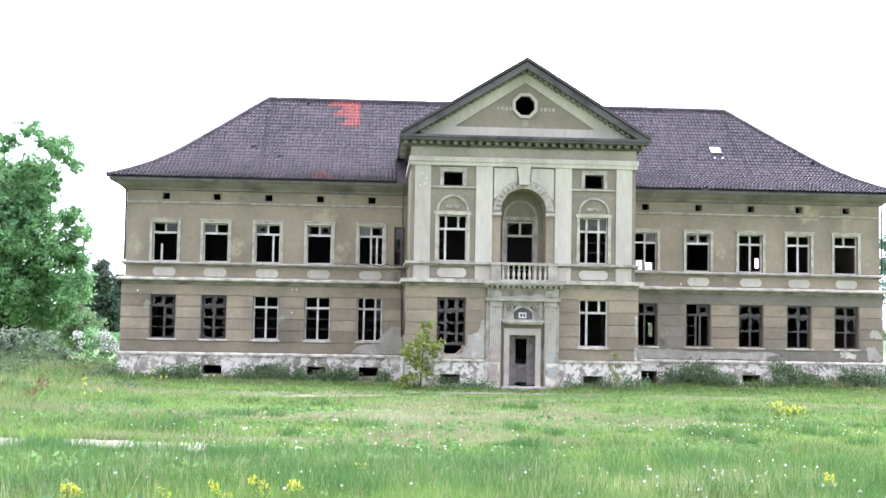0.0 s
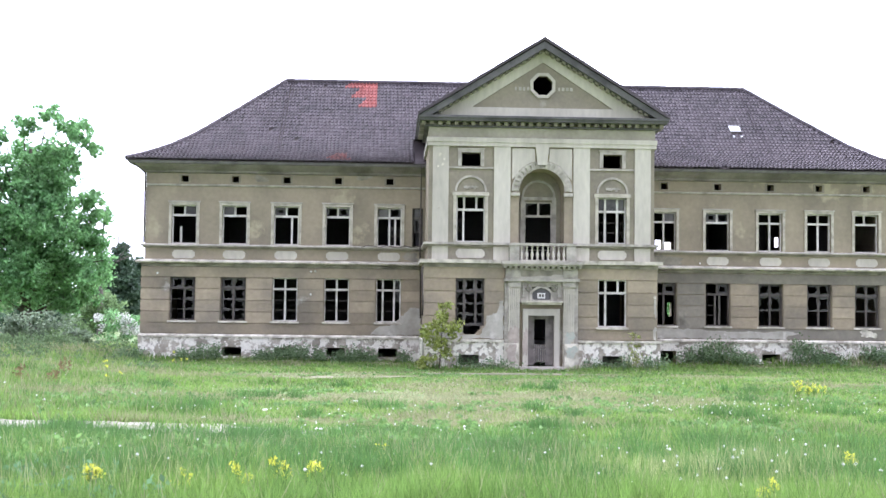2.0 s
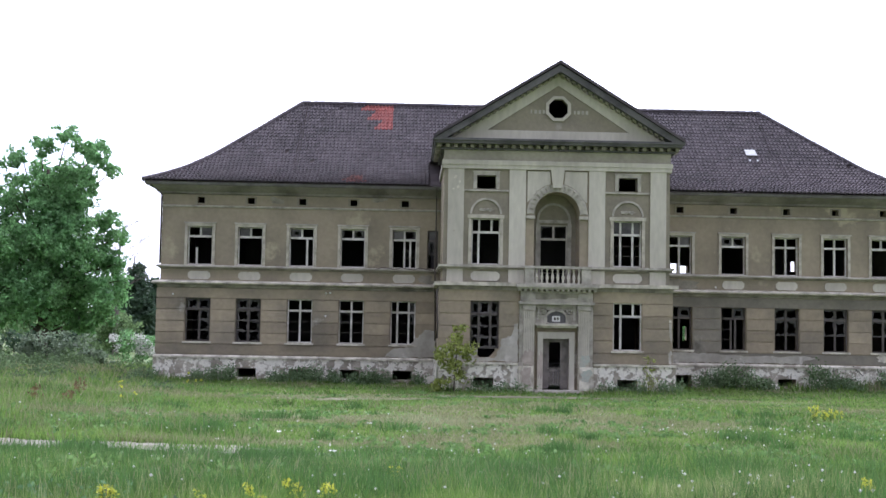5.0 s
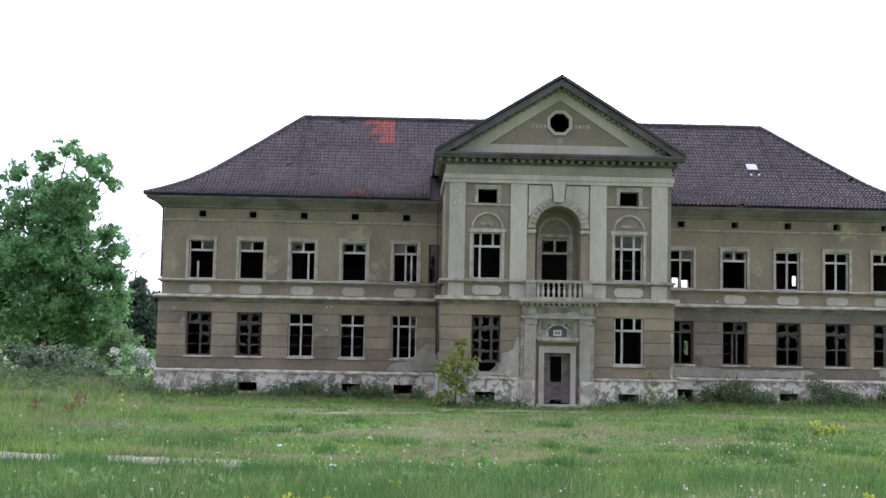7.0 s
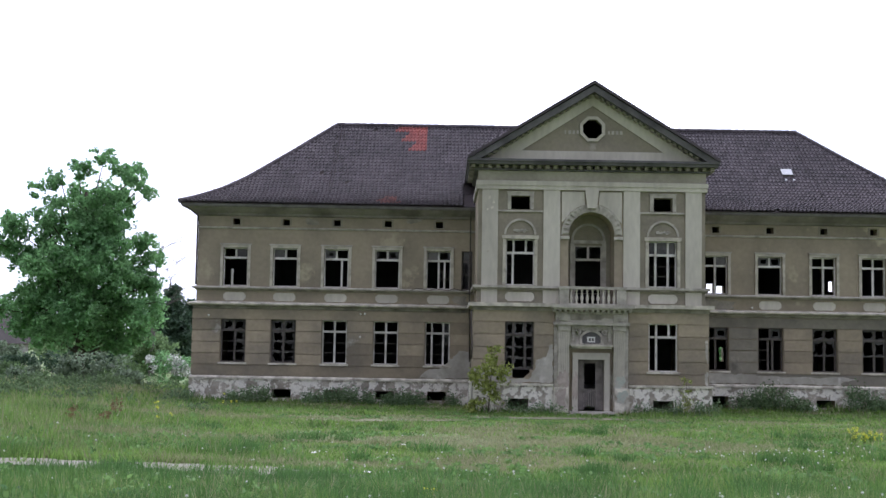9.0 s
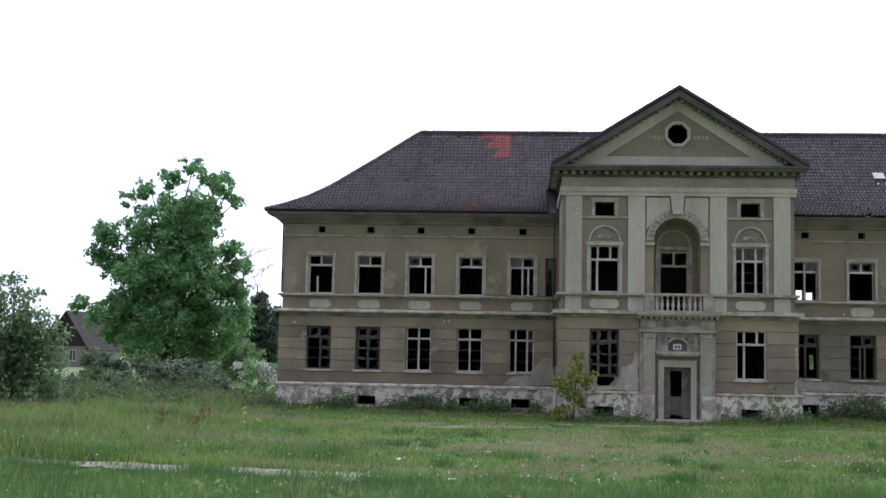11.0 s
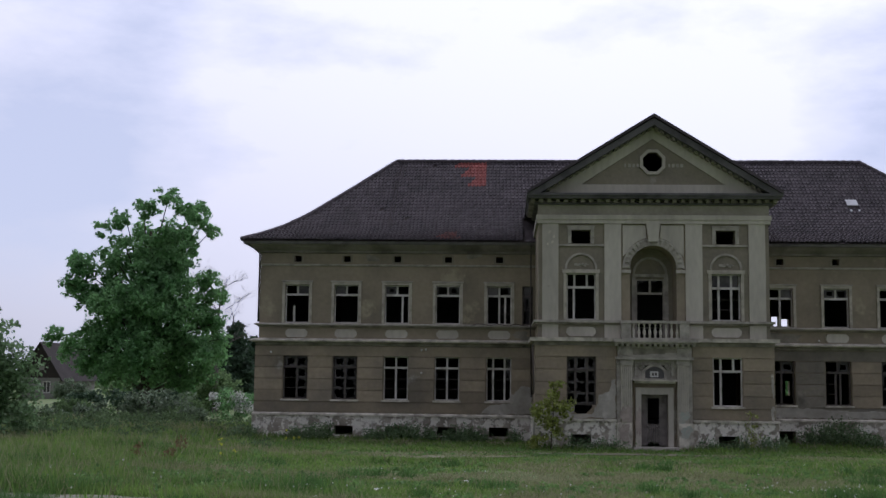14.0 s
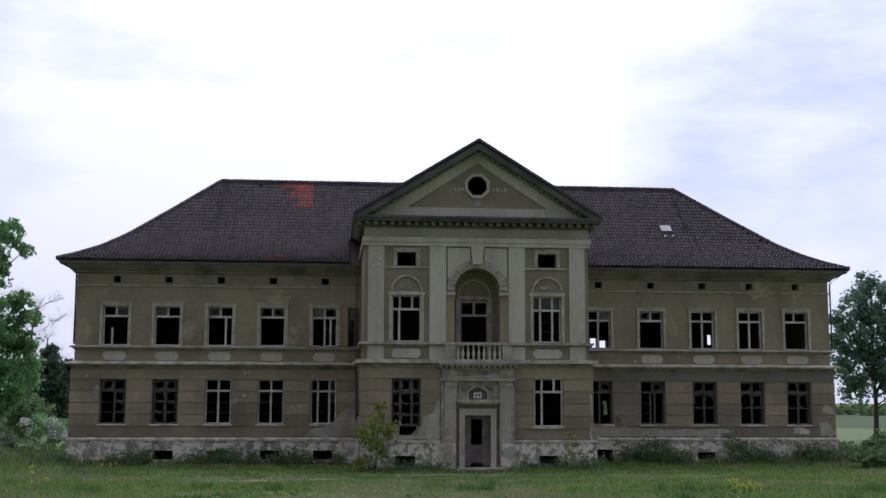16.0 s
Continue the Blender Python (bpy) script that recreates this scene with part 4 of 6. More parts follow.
one_box("niche_back", (-0.45, 0.45, LY - 0.12, LY - 0.004, 3.1, 3.7), M_CORNICE, house)
plate = one_box("number_plate", (-0.18, 0.16, LY - 0.16, LY - 0.121, 3.2, 3.44), M_PLATE, house, "pale enamel plate with dark bars")
one_box("bar", (-0.11, -0.02, LY - 0.166, LY - 0.161, 3.26, 3.38), M_BARS, plate)
one_box("bar", (0.02, 0.10, LY - 0.166, LY - 0.161, 3.26, 3.38), M_BARS, plate)
# door: weathered timber, upper panel missing
bm = bmesh.new()
D_Y = LY + 0.12
box(bm, -0.57, -0.47, D_Y, D_Y + 0.1, 0.3, 2.46)
box(bm, 0.47, 0.57, D_Y, D_Y + 0.1, 0.3, 2.46)
box(bm, -0.47, 0.47, D_Y, D_Y + 0.1, 2.30, 2.46)
M_DOOR = material("weathered door wood", (0.22, 0.195, 0.18), (0.11, 0.10, 0.09), scale=3, fine=16, amount=0.8)
door = part("door", bm, M_DOOR, house, "battered grey timber door with missing panels")
one_box("door_leaf", (-0.47, -0.27, D_Y + 0.02, D_Y + 0.07, 0.3, 2.30), M_DOOR, door)
one_box("door_leaf", (0.22, 0.47, D_Y + 0.02, D_Y + 0.07, 0.3, 2.30), M_DOOR, door)
for i in range(5):
    x = -0.25 + i * 0.095
    one_box("plank", (x, x + 0.07, D_Y + 0.03, D_Y + 0.06, 0.42 + 0.02 * (i % 3), 1.22 - 0.04 * (i % 2)), M_DOOR, door)
one_box("rail", (-0.27, 0.22, D_Y + 0.015, D_Y + 0.065, 1.02, 1.12), M_DOOR, door)
for i, (d_, z) in enumerate(((0.75, 0.26), (1.1, 0.14))):
    one_box("doorstep", (-0.95 - 0.15 * i, 0.95 + 0.15 * i, LY - d_, LY - 0.0 if i == 0 else LY - 0.75, -0.4, z), M_CEMENT, house)

# ---- lost render: ragged grey patches, a few millimetres proud ----
def patch(cx, cz, rx, rz, y, mat, seed):
    rnd = random.Random(seed)
    bm = bmesh.new()
    n_p = 44
    ph = [rnd.uniform(0, 6.28) for _ in range(4)]
    pts = []
    for i in range(n_p):
        a = 2 * math.pi * i / n_p
        q = (abs(math.cos(a)) ** 4 + abs(math.sin(a)) ** 4) ** (-1 / 4)
        q *= 0.86 + 0.16 * math.sin(2 * a + ph[0]) + 0.13 * math.sin(3 * a + ph[1]) + 0.09 * math.sin(7 * a + ph[2]) + rnd.uniform(-0.08, 0.08)
        pts.append((cx + rx * q * math.cos(a), cz + rz * q * math.sin(a)))
    prism(bm, pts, y, y + 0.012)
    part("bare_patch", bm, mat, house, "ragged patch of bare grey render")


for args in ((-5.65, 1.95, 0.55, 0.58, -0.112, M_CEMENT, 1), (-6.7, 1.62, 0.5, 0.24, -0.112, M_CEMENT, 2), (-2.0, 2.0, 0.36, 0.60, LY - 0.052, M_CEMENT, 3),
             (-4.2, 1.75, 0.75, 0.36, LY - 0.052, M_CEMENT, 4), (-3.1, 1.5, 0.35, 0.1, LY - 0.052, M_CEMENT, 14), (5.0, 2.85, 0.07, 0.4, LY - 0.052, M_CEMENT, 5), (4.98, 1.72, 0.09, 0.28, LY - 0.052, M_CEMENT, 6),
             (8.0, 1.62, 1.6, 0.22, -0.112, M_CEMENT, 7), (11.5, 1.60, 1.5, 0.2, -0.112, M_CEMENT, 8), (16.6, 1.68, 0.42, 0.2, -0.112, M_WHITEWASH, 9),
             (17.9, 1.72, 0.42, 0.34, -0.112, M_CEMENT, 10), (18.0, 2.7, 0.3, 0.24, -0.112, M_CEMENT, 11), (-1.19, 1.62, 0.24, 0.42, P_Y + 0.04, M_PINK, 13), (-0.69, 1.3, 0.11, 0.7, P_Y + 0.125, M_PINK, 21), (1.22, 1.5, 0.24, 0.28, P_Y + 0.04, M_PAINT, 22), (1.3, 0.9, 0.26, 0.26, P_Y - 0.055, M_PAINT, 23), (-1.3, 0.8, 0.26, 0.4, P_Y - 0.055, M_PINK, 24),
             (6.75, 5.12, 0.8, 0.26, -0.014, M_FASCIA, 25), (0.02, 11.80, 0.20, 0.22, RY - 0.029, M_FASCIA, 26), (-5.6, 5.1, 0.45, 0.2, -0.014, M_FASCIA, 27), (0.0, 4.3, 1.2, 0.16, P_Y + 0.036, M_FASCIA, 28), (7.6, 2.2, 0.3, 0.5, -0.112, M_FASCIA, 29), (-12.8, 8.75, 0.35, 0.15, -0.014, M_FASCIA, 30), (-7.9, 8.9, 0.4, 0.12, -0.014, M_FASCIA, 31)):
    patch(*args)

def ragged(name, outline, y, mat, seed, label):
    """A patch of bare render with a broken edge, from a few corner points."""
    rnd = random.Random(seed)
    pts = []
    for (x0, z0), (x1, z1) in zip(outline, outline[1:] + outline[:1]):
        n_p = max(1, int(math.hypot(x1 - x0, z1 - z0) / 0.14))
        for i in range(n_p):
            q = i / n_p
            e = 0.045 if i else 0.0
            pts.append((x0 + (x1 - x0) * q + rnd.uniform(-e, e), z0 + (z1 - z0) * q + rnd.uniform(-e, e)))
    bm = bmesh.new()
    prism(bm, pts, y, y + 0.010)
    part(name, bm, mat, house, label)


ragged("bare_patch", [(-7.5, 1.38), (-5.08, 1.38), (-5.08, 2.62), (-5.62, 2.70), (-5.95, 2.25), (-6.05, 1.86), (-7.05, 1.80)], -0.124, M_CEMENT, 41, "large area of bare grey render")
ragged("bare_patch", [(-4.95, 1.44), (-1.64, 1.44), (-1.64, 3.10), (-1.82, 3.06), (-1.92, 2.56), (-2.36, 2.42), (-2.44, 1.96), (-2.66, 1.58), (-3.52, 1.58), (-3.74, 1.92), (-4.45, 1.98), (-4.95, 1.74)], LY - 0.066, M_CEMENT, 42, "large area of bare grey render")
ragged("bare_patch", [(5.2, 1.38), (12.6, 1.38), (12.4, 1.56), (9.9, 1.72), (7.4, 1.84), (5.2, 1.9)], -0.124, M_CEMENT, 43, "long band of bare grey render")
ragged("stain", [(5.0, 4.9), (6.3, 4.9), (7.1, 5.05), (6.6, 5.36), (5.0, 5.39)], -0.020, M_FASCIA, 44, "dark mould stain below the sill")
ragged("stain", [(5.15, 3.95), (5.9, 4.1), (6.0, 4.4), (5.15, 4.5)], -0.118, M_FASCIA, 45, "dark damp stain")

for k_, (x, z, r_) in enumerate(((-4.46, 9.42, 0.07), (-4.28, 9.22, 0.05), (-4.34, 8.98, 0.06), (-4.55, 8.9, 0.04), (-4.5, 7.1, 0.05), (4.98, 3.3, 0.06))):
    ragged("chip", [(x - r_, z - r_), (x + r_, z - r_ * 0.8), (x + r_ * 0.8, z + r_), (x - r_ * 0.7, z + r_)], RY - 0.102 if x < 0 else LY - 0.052, M_WHITEWASH, 70 + k_, "white chip in the old plaster")
# downpipes and a loose cable
bm = bmesh.new()
tube(bm, [(-HW - 0.55, -0.62, 9.42), (-HW - 0.03, -0.09, 8.95), (-HW - 0.03, -0.08, 5.65)], [0.045] * 3)
part("downpipe", bm, M_IRON, house, "dark rusty downpipe at the corner", smooth=True)
bm = bmesh.new()
tube(bm, [(-LX - 0.10, LY + 0.05, 4.5), (-LX - 0.12, LY - 0.08, 4.3), (-LX - 0.07, LY - 0.08, 2.9), (-LX - 0.09, LY - 0.09, 2.4)], [0.035] * 4)
part("downpipe", bm, M_IRON, house, "stump of a rusty downpipe", smooth=True)
bm = bmesh.new()
tube(bm, [(-LX - 0.02, LY - 0.12, 1.9), (-LX - 0.06, LY - 0.18, 1.2), (-LX - 0.06, LY - 0.18, 0.1)], [0.045] * 3)
part("downpipe", bm, M_TRIM, house, "pale foot of a broken downpipe", smooth=True)
for s, x in ((-1, -5.16), (1, HW - 0.02)):
    bm = bmesh.new()
    if s < 0:
        tube(bm, [(x, -0.75, 9.4), (x, -0.3, 9.0), (x, -0.28, 6.2), (x - 0.02, -0.42, 5.6), (x, -0.42, 4.5), (x + 0.02, -0.25, 4.2), (x + 0.04, -0.22, 2.2)], [0.032] * 7)
    else:
        tube(bm, [(x + 0.6, -0.6, 9.4), (x + 0.10, -0.06, 8.9), (x + 0.10, -0.06, 5.62)], [0.04] * 3)
    part("downpipe", bm, M_IRON, house, "rusty broken downpipe", smooth=True)
bm = bmesh.new()
tube(bm, [(-8.0 + i * 0.3, -0.2, 5.54 + 0.12 * math.sin(i * 1.1) ** 2) for i in range(10)], [0.018] * 10, 5)
part("cable", bm, M_IRON, house, "loose sagging cable")
# white insulator knobs and a dead creeper on the wing walls
for x, z in ((-10.35, 3.28), (-10.35, 4.36), (-10.15, 4.38), (-17.6, 4.2), (8.35, 5.0)):
    bm = bmesh.new()
    tube(bm, [(x, -0.10, z), (x, -0.14, z), (x, -0.19, z)], [0.03, 0.05, 0.035], 8)
    part("insulator", bm, M_PLATE, house, "white porcelain cable insulator")
for k, (x0, x1, z0) in enumerate(((13.0, 13.9, 1.42), (14.2, 15.2, 0.78), (15.0, 15.5, 1.3))):
    bm = bmesh.new()
    r = random.Random(60 + k)
    tube(bm, [(x0 + (x1 - x0) * j / 9, -0.20, z0 - 0.05 * j * (1 if k != 1 else 0.2) + r.uniform(-0.06, 0.06)) for j in range(10)], [0.028 - 0.0015 * j for j in range(10)], 5)
    part("creeper", bm, M_IRON, house, "dead creeper stem on the plinth")


# ---- ground sheet ----
def grid_axis(lo, hi, fine_lo, fine_hi, step):
    xs = list(np.arange(fine_lo, fine_hi + 0.01, step))
    v, d = fine_hi, step
    while v < hi:
        d *= 1.6
        v = min(hi, v + d)
        xs.append(v)
    v, d = fine_lo, step
    while v > lo:
        d *= 1.6
        v = max(lo, v - d)
        xs.insert(0, v)
    return xs


gx, gy = grid_axis(-2500, 2500, -45, 45, 1.0), grid_axis(-1500, 3500, -62, 20, 1.0)
verts = [(x, y, ground_z(x, y)) for y in gy for x in gx]
nx = len(gx)
faces = [(j * nx + i, j * nx + i + 1, (j + 1) * nx + i + 1, (j + 1) * nx + i) for j in range(len(gy) - 1) for i in range(nx - 1)]
M_GROUND = material("meadow soil and turf", (0.125, 0.20, 0.066), (0.19, 0.18, 0.095), scale=0.16, fine=2.2, amount=0.75, bump=0.3)
me = bpy.data.meshes.new("ground")
me.from_pydata(verts, [], faces)
me.materials.append(M_GROUND)
for p in me.polygons:
    p.use_smooth = True
tagged(new("ground", me), "rough meadow of green grass and dry patches", "ground", kind="structure")

# worn sandy footpath, ragged at both edges
M_SAND = material("dry trodden sand", (0.235, 0.222, 0.175), (0.15, 0.155, 0.095), scale=1.6, fine=9, amount=0.9)
M_EARTH = material("bare trodden earth", (0.215, 0.195, 0.13), (0.13, 0.14, 0.075), scale=1.2, fine=8, amount=0.95)


def strip(name, x0, x1, centre, width, gaps, mat, label, seed):
    """A ragged worn strip over the ground, broken where grass has grown in."""
    pv, pf = [], []
    xs = list(np.arange(x0, x1, 0.2))
    rnd = random.Random(seed)
    for i, x in enumerate(xs):
        fade = min(1.0, (x1 - x) / 3.0)
        w = max(0.4 * width, width * (1 + 1.3 * noise.noise((x * 0.8, seed, 5)) + 0.5 * noise.noise((x * 3.1, seed, 1)))) * fade
        yc = centre(x)
        for y in (yc - w - 0.1 * rnd.random(), yc, yc + w + 0.1 * rnd.random()):
            pv.append((x, y, ground_z(x, y) + 0.03))
        if i and noise.noise((x * 0.7, seed, 20.0)) > gaps(x):
            b0 = 3 * (i - 1)
            for j in (0, 1):
                pf.append((b0 + j, b0 + 3 + j, b0 + 4 + j, b0 + 1 + j))
    me = bpy.data.meshes.new(name)
    me.from_pydata(pv, [], pf)
    me.materials.append(mat)
    tagged(new(name, me), label, "path", kind="structure")


strip("footpath", -34, -6.0, path_y, 0.55, lambda x: -0.95 if x < -9.0 else -0.55 + 0.1 * (x + 9.0), M_SAND, "narrow worn sandy footpath through the grass", 2)
strip("bare_strip", -5.2, 2.6, lambda x: -11.8 - 0.25 * math.sin(x), 0.75, lambda x: -0.5, M_EARTH, "bare trodden strip in the meadow", 5)
strip("bare_strip", -11.5, -5.4, lambda x: -16.4 - 0.35 * (x + 11) + 0.12 * (x + 11) ** 2, 0.9, lambda x: -0.5, M_EARTH, "bare trodden strip in the meadow", 8)

# ---- vegetation ----
rng = np.random.default_rng(7)
M_GRASS = material("fresh grass blades", (0.205, 0.33, 0.080), (0.098, 0.19, 0.050), scale=0.55, fine=3, amount=0.95, vary=0.45, island=True, bump=0, back_light=0.45, rough=0.6)
M_DRY = material("dry grass stalks", (0.34, 0.33, 0.20), (0.23, 0.25, 0.12), scale=0.4, fine=3, amount=0.7, vary=0.3, island=True, bump=0, back_light=0.3)
M_LEAF = material("maple leaf", (0.225, 0.415, 0.178), (0.125, 0.27, 0.11), scale=0.35, fine=3, amount=0.9, vary=0.40, island=True, bump=0, back_light=0.6, rough=0.45)
M_LEAF_DARK = material("dark foliage", (0.075, 0.125, 0.075), (0.045, 0.08, 0.05), scale=0.6, fine=4, amount=0.8, vary=0.4, island=True, bump=0, back_light=0.35, rough=0.6)
M_LEAF_GREY = material("grey-green foliage", (0.185, 0.245, 0.155), (0.115, 0.165, 0.10), scale=0.6, fine=4, amount=0.8, vary=0.45, island=True, bump=0, back_light=0.45, rough=0.5)
M_LEAF_SHRUB = material("willow foliage", (0.20, 0.315, 0.155), (0.12, 0.20, 0.10), scale=0.6, fine=4, amount=0.8, vary=0.45, island=True, bump=0, back_light=0.45, rough=0.5)
M_LEAF_YELLOW = material("yellow-green foliage", (0.30, 0.345, 0.095), (0.18, 0.23, 0.065), scale=0.8, fine=4, amount=0.8, vary=0.4, island=True, bump=0, back_light=0.45, rough=0.5)
M_LEAF_POPLAR = material("silvery poplar leaf", (0.215, 0.33, 0.245), (0.14, 0.23, 0.165), scale=0.6, fine=4, amount=0.8, vary=0.4, island=True, bump=0, back_light=0.55, rough=0.45)
M_WEED = material("weed foliage", (0.165, 0.25, 0.11), (0.105, 0.17, 0.075), scale=0.5, fine=4, amount=0.8, vary=0.4, island=True, bump=0, back_light=0.45)
M_WALLWEED = material("goosefoot and nettle leaves", (0.20, 0.285, 0.15), (0.13, 0.20, 0.10), scale=0.5, fine=4, amount=0.8, vary=0.4, island=True, bump=0, back_light=0.45)
M_NETTLE = material("nettle foliage", (0.15, 0.22, 0.105), (0.098, 0.155, 0.072), scale=0.5, fine=4, amount=0.8, vary=0.4, island=True, bump=0, back_light=0.4)
M_BLOSSOM = material("white blossom", (0.70, 0.70, 0.66), (0.5, 0.5, 0.45), scale=2, bump=0, vary=0.2, island=True)
M_YELLOW = material("yellow blossom", (0.66, 0.66, 0.10), (0.48, 0.52, 0.08), scale=2, bump=0, vary=0.25, island=True, back_light=0.3)
M_BARK = material("furrowed bark", (0.09, 0.075, 0.06), (0.045, 0.038, 0.03), scale=2, fine=12, amount=0.8, bump=0.6)
M_STEM = material("green stem", (0.12, 0.19, 0.05), (0.08, 0.13, 0.04), bump=0)


def quick_mesh(name, verts, faces_n, mat):
    """A mesh from an array of corners, each face having faces_n corners of its own."""
    n_v = len(verts)
    n_f = n_v // faces_n
    me = bpy.data.meshes.new(name)
    me.vertices.add(n_v)
    me.vertices.foreach_set("co", np.asarray(verts, dtype=np.float32).ravel())
    me.loops.add(n_v)
    me.loops.foreach_set("vertex_index", np.arange(n_v, dtype=np.int32))
    me.polygons.add(n_f)
    me.polygons.foreach_set("loop_start", np.arange(0, n_v, faces_n, dtype=np.int32))
    me.polygons.foreach_set("loop_total", np.full(n_f, faces_n, dtype=np.int32))
    me.update(calc_edges=True)
    me.materials.append(mat)
    return me


def leaf_array(centres, spread, count, size, squash=0.8, droop=0.0):
    """Diamond leaves scattered round each centre; spread and count per centre."""
    centres = np.repeat(np.asarray(centres, float), count, axis=0)
    sp = np.repeat(np.broadcast_to(np.asarray(spread, float), (len(centres) // count,)), count)
    d = rng.normal(size=centres.shape)
    d /= np.linalg.norm(d, axis=1)[:, None]
    d *= (rng.random(len(d)) ** 0.45)[:, None] * sp[:, None]
    d[:, 2] *= squash
    p = centres + d
    u = rng.normal(size=p.shape)
    u /= np.linalg.norm(u, axis=1)[:, None]
    n = rng.normal(size=p.shape) + np.array([0, -0.3, 0.7])
    w = np.cross(u, n)
    w /= np.linalg.norm(w, axis=1)[:, None] + 1e-9
    s = size * rng.uniform(0.6, 1.35, len(p))[:, None]
    u, w = u * s * 0.62, w * s * 0.40
    return np.stack([p - u, p + w, p + u, p - w], axis=1).reshape(-1, 3)


def blobs(lobes, per, depth=1.0, deep=0.0):
    """Clump centres filling a set of lobes (x, z, radius), in depth too."""
    out, sp = [], []
    for x, z, r in lobes:
        n = max(4, int(per * r * r))
        back = rng.normal() * deep * max(0.2, 1 - abs(x) / 7)
        for _ in range(n):
            v = rng.normal(size=3)
            v /= np.linalg.norm(v)
            k = r * rng.uniform(0.1, 1.0) ** 0.6
            out.append((x + v[0] * k, v[1] * k * depth + rng.normal() * 0.4 + back, z + v[2] * k * 0.9))
            sp.append(0.62 * r ** 0.5 * rng.uniform(0.5, 1.3))
    return np.array(out), np.array(sp)


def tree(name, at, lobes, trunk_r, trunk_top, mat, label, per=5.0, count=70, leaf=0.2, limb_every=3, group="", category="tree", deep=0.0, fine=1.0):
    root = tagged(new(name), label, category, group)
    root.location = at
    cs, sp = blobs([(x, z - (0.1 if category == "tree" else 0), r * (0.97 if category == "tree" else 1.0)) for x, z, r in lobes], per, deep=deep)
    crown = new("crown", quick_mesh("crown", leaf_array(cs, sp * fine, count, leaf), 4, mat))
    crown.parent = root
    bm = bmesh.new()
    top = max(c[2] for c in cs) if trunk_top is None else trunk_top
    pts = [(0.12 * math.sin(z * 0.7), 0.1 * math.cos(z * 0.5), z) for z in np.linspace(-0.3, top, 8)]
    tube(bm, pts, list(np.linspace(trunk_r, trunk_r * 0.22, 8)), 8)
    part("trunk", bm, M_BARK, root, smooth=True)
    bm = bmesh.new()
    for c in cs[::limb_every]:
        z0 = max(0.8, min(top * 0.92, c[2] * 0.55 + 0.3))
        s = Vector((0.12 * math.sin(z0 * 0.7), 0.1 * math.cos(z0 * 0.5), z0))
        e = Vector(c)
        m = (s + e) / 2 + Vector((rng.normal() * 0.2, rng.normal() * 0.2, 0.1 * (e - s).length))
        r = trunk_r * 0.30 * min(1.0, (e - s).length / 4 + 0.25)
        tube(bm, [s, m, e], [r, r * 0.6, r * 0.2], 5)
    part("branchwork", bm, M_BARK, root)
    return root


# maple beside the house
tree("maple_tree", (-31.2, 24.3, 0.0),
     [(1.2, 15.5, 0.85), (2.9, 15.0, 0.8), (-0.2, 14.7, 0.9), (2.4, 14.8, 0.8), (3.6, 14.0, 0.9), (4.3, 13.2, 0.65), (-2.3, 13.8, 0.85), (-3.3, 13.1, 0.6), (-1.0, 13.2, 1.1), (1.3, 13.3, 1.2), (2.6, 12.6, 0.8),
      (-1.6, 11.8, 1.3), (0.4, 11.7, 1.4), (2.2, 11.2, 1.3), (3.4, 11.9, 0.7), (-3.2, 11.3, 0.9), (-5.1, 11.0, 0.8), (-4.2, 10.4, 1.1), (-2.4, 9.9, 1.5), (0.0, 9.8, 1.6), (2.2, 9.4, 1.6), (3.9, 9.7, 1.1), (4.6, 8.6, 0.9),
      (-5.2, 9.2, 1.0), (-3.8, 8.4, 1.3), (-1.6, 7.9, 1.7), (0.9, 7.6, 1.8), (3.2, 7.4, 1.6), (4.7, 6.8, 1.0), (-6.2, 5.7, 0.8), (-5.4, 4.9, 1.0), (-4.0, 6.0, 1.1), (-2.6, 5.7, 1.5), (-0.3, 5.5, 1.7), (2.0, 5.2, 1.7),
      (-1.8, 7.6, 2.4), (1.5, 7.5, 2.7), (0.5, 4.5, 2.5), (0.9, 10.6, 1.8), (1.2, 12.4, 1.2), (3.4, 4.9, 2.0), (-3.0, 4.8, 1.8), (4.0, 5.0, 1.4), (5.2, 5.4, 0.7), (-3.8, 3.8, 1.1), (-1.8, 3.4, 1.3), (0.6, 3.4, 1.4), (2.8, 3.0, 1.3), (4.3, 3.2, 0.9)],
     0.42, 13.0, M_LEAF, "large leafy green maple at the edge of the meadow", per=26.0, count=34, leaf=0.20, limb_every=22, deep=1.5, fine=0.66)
# grey-green tree past the far corner
tree("poplar_tree", (36.2, 33.5, 0.0),
     [(0, 12.6, 1.1), (-1.1, 11.6, 1.2), (1.3, 11.5, 1.4), (-2.1, 10.0, 1.3), (0.3, 9.9, 1.9), (2.4, 9.6, 1.6), (-2.9, 8.1, 1.2), (-0.8, 7.9, 2.0), (2.0, 7.6, 2.0), (-2.4, 6.0, 1.5), (0.6, 5.8, 2.0), (3.0, 5.6, 1.6), (-1.4, 4.2, 1.3), (1.4, 4.0, 1.4)],
     0.22, 12.0, M_LEAF_POPLAR, "slender grey-green tree with sparse leaves", per=11.0, count=46, leaf=0.25, limb_every=18)


def bush_lobes(w, h, n, seed):
    r = random.Random(seed)
    return [(r.uniform(-w, w) * 0.75, h * r.uniform(0.25, 0.75), h * r.uniform(0.22, 0.36)) for _ in range(n)]


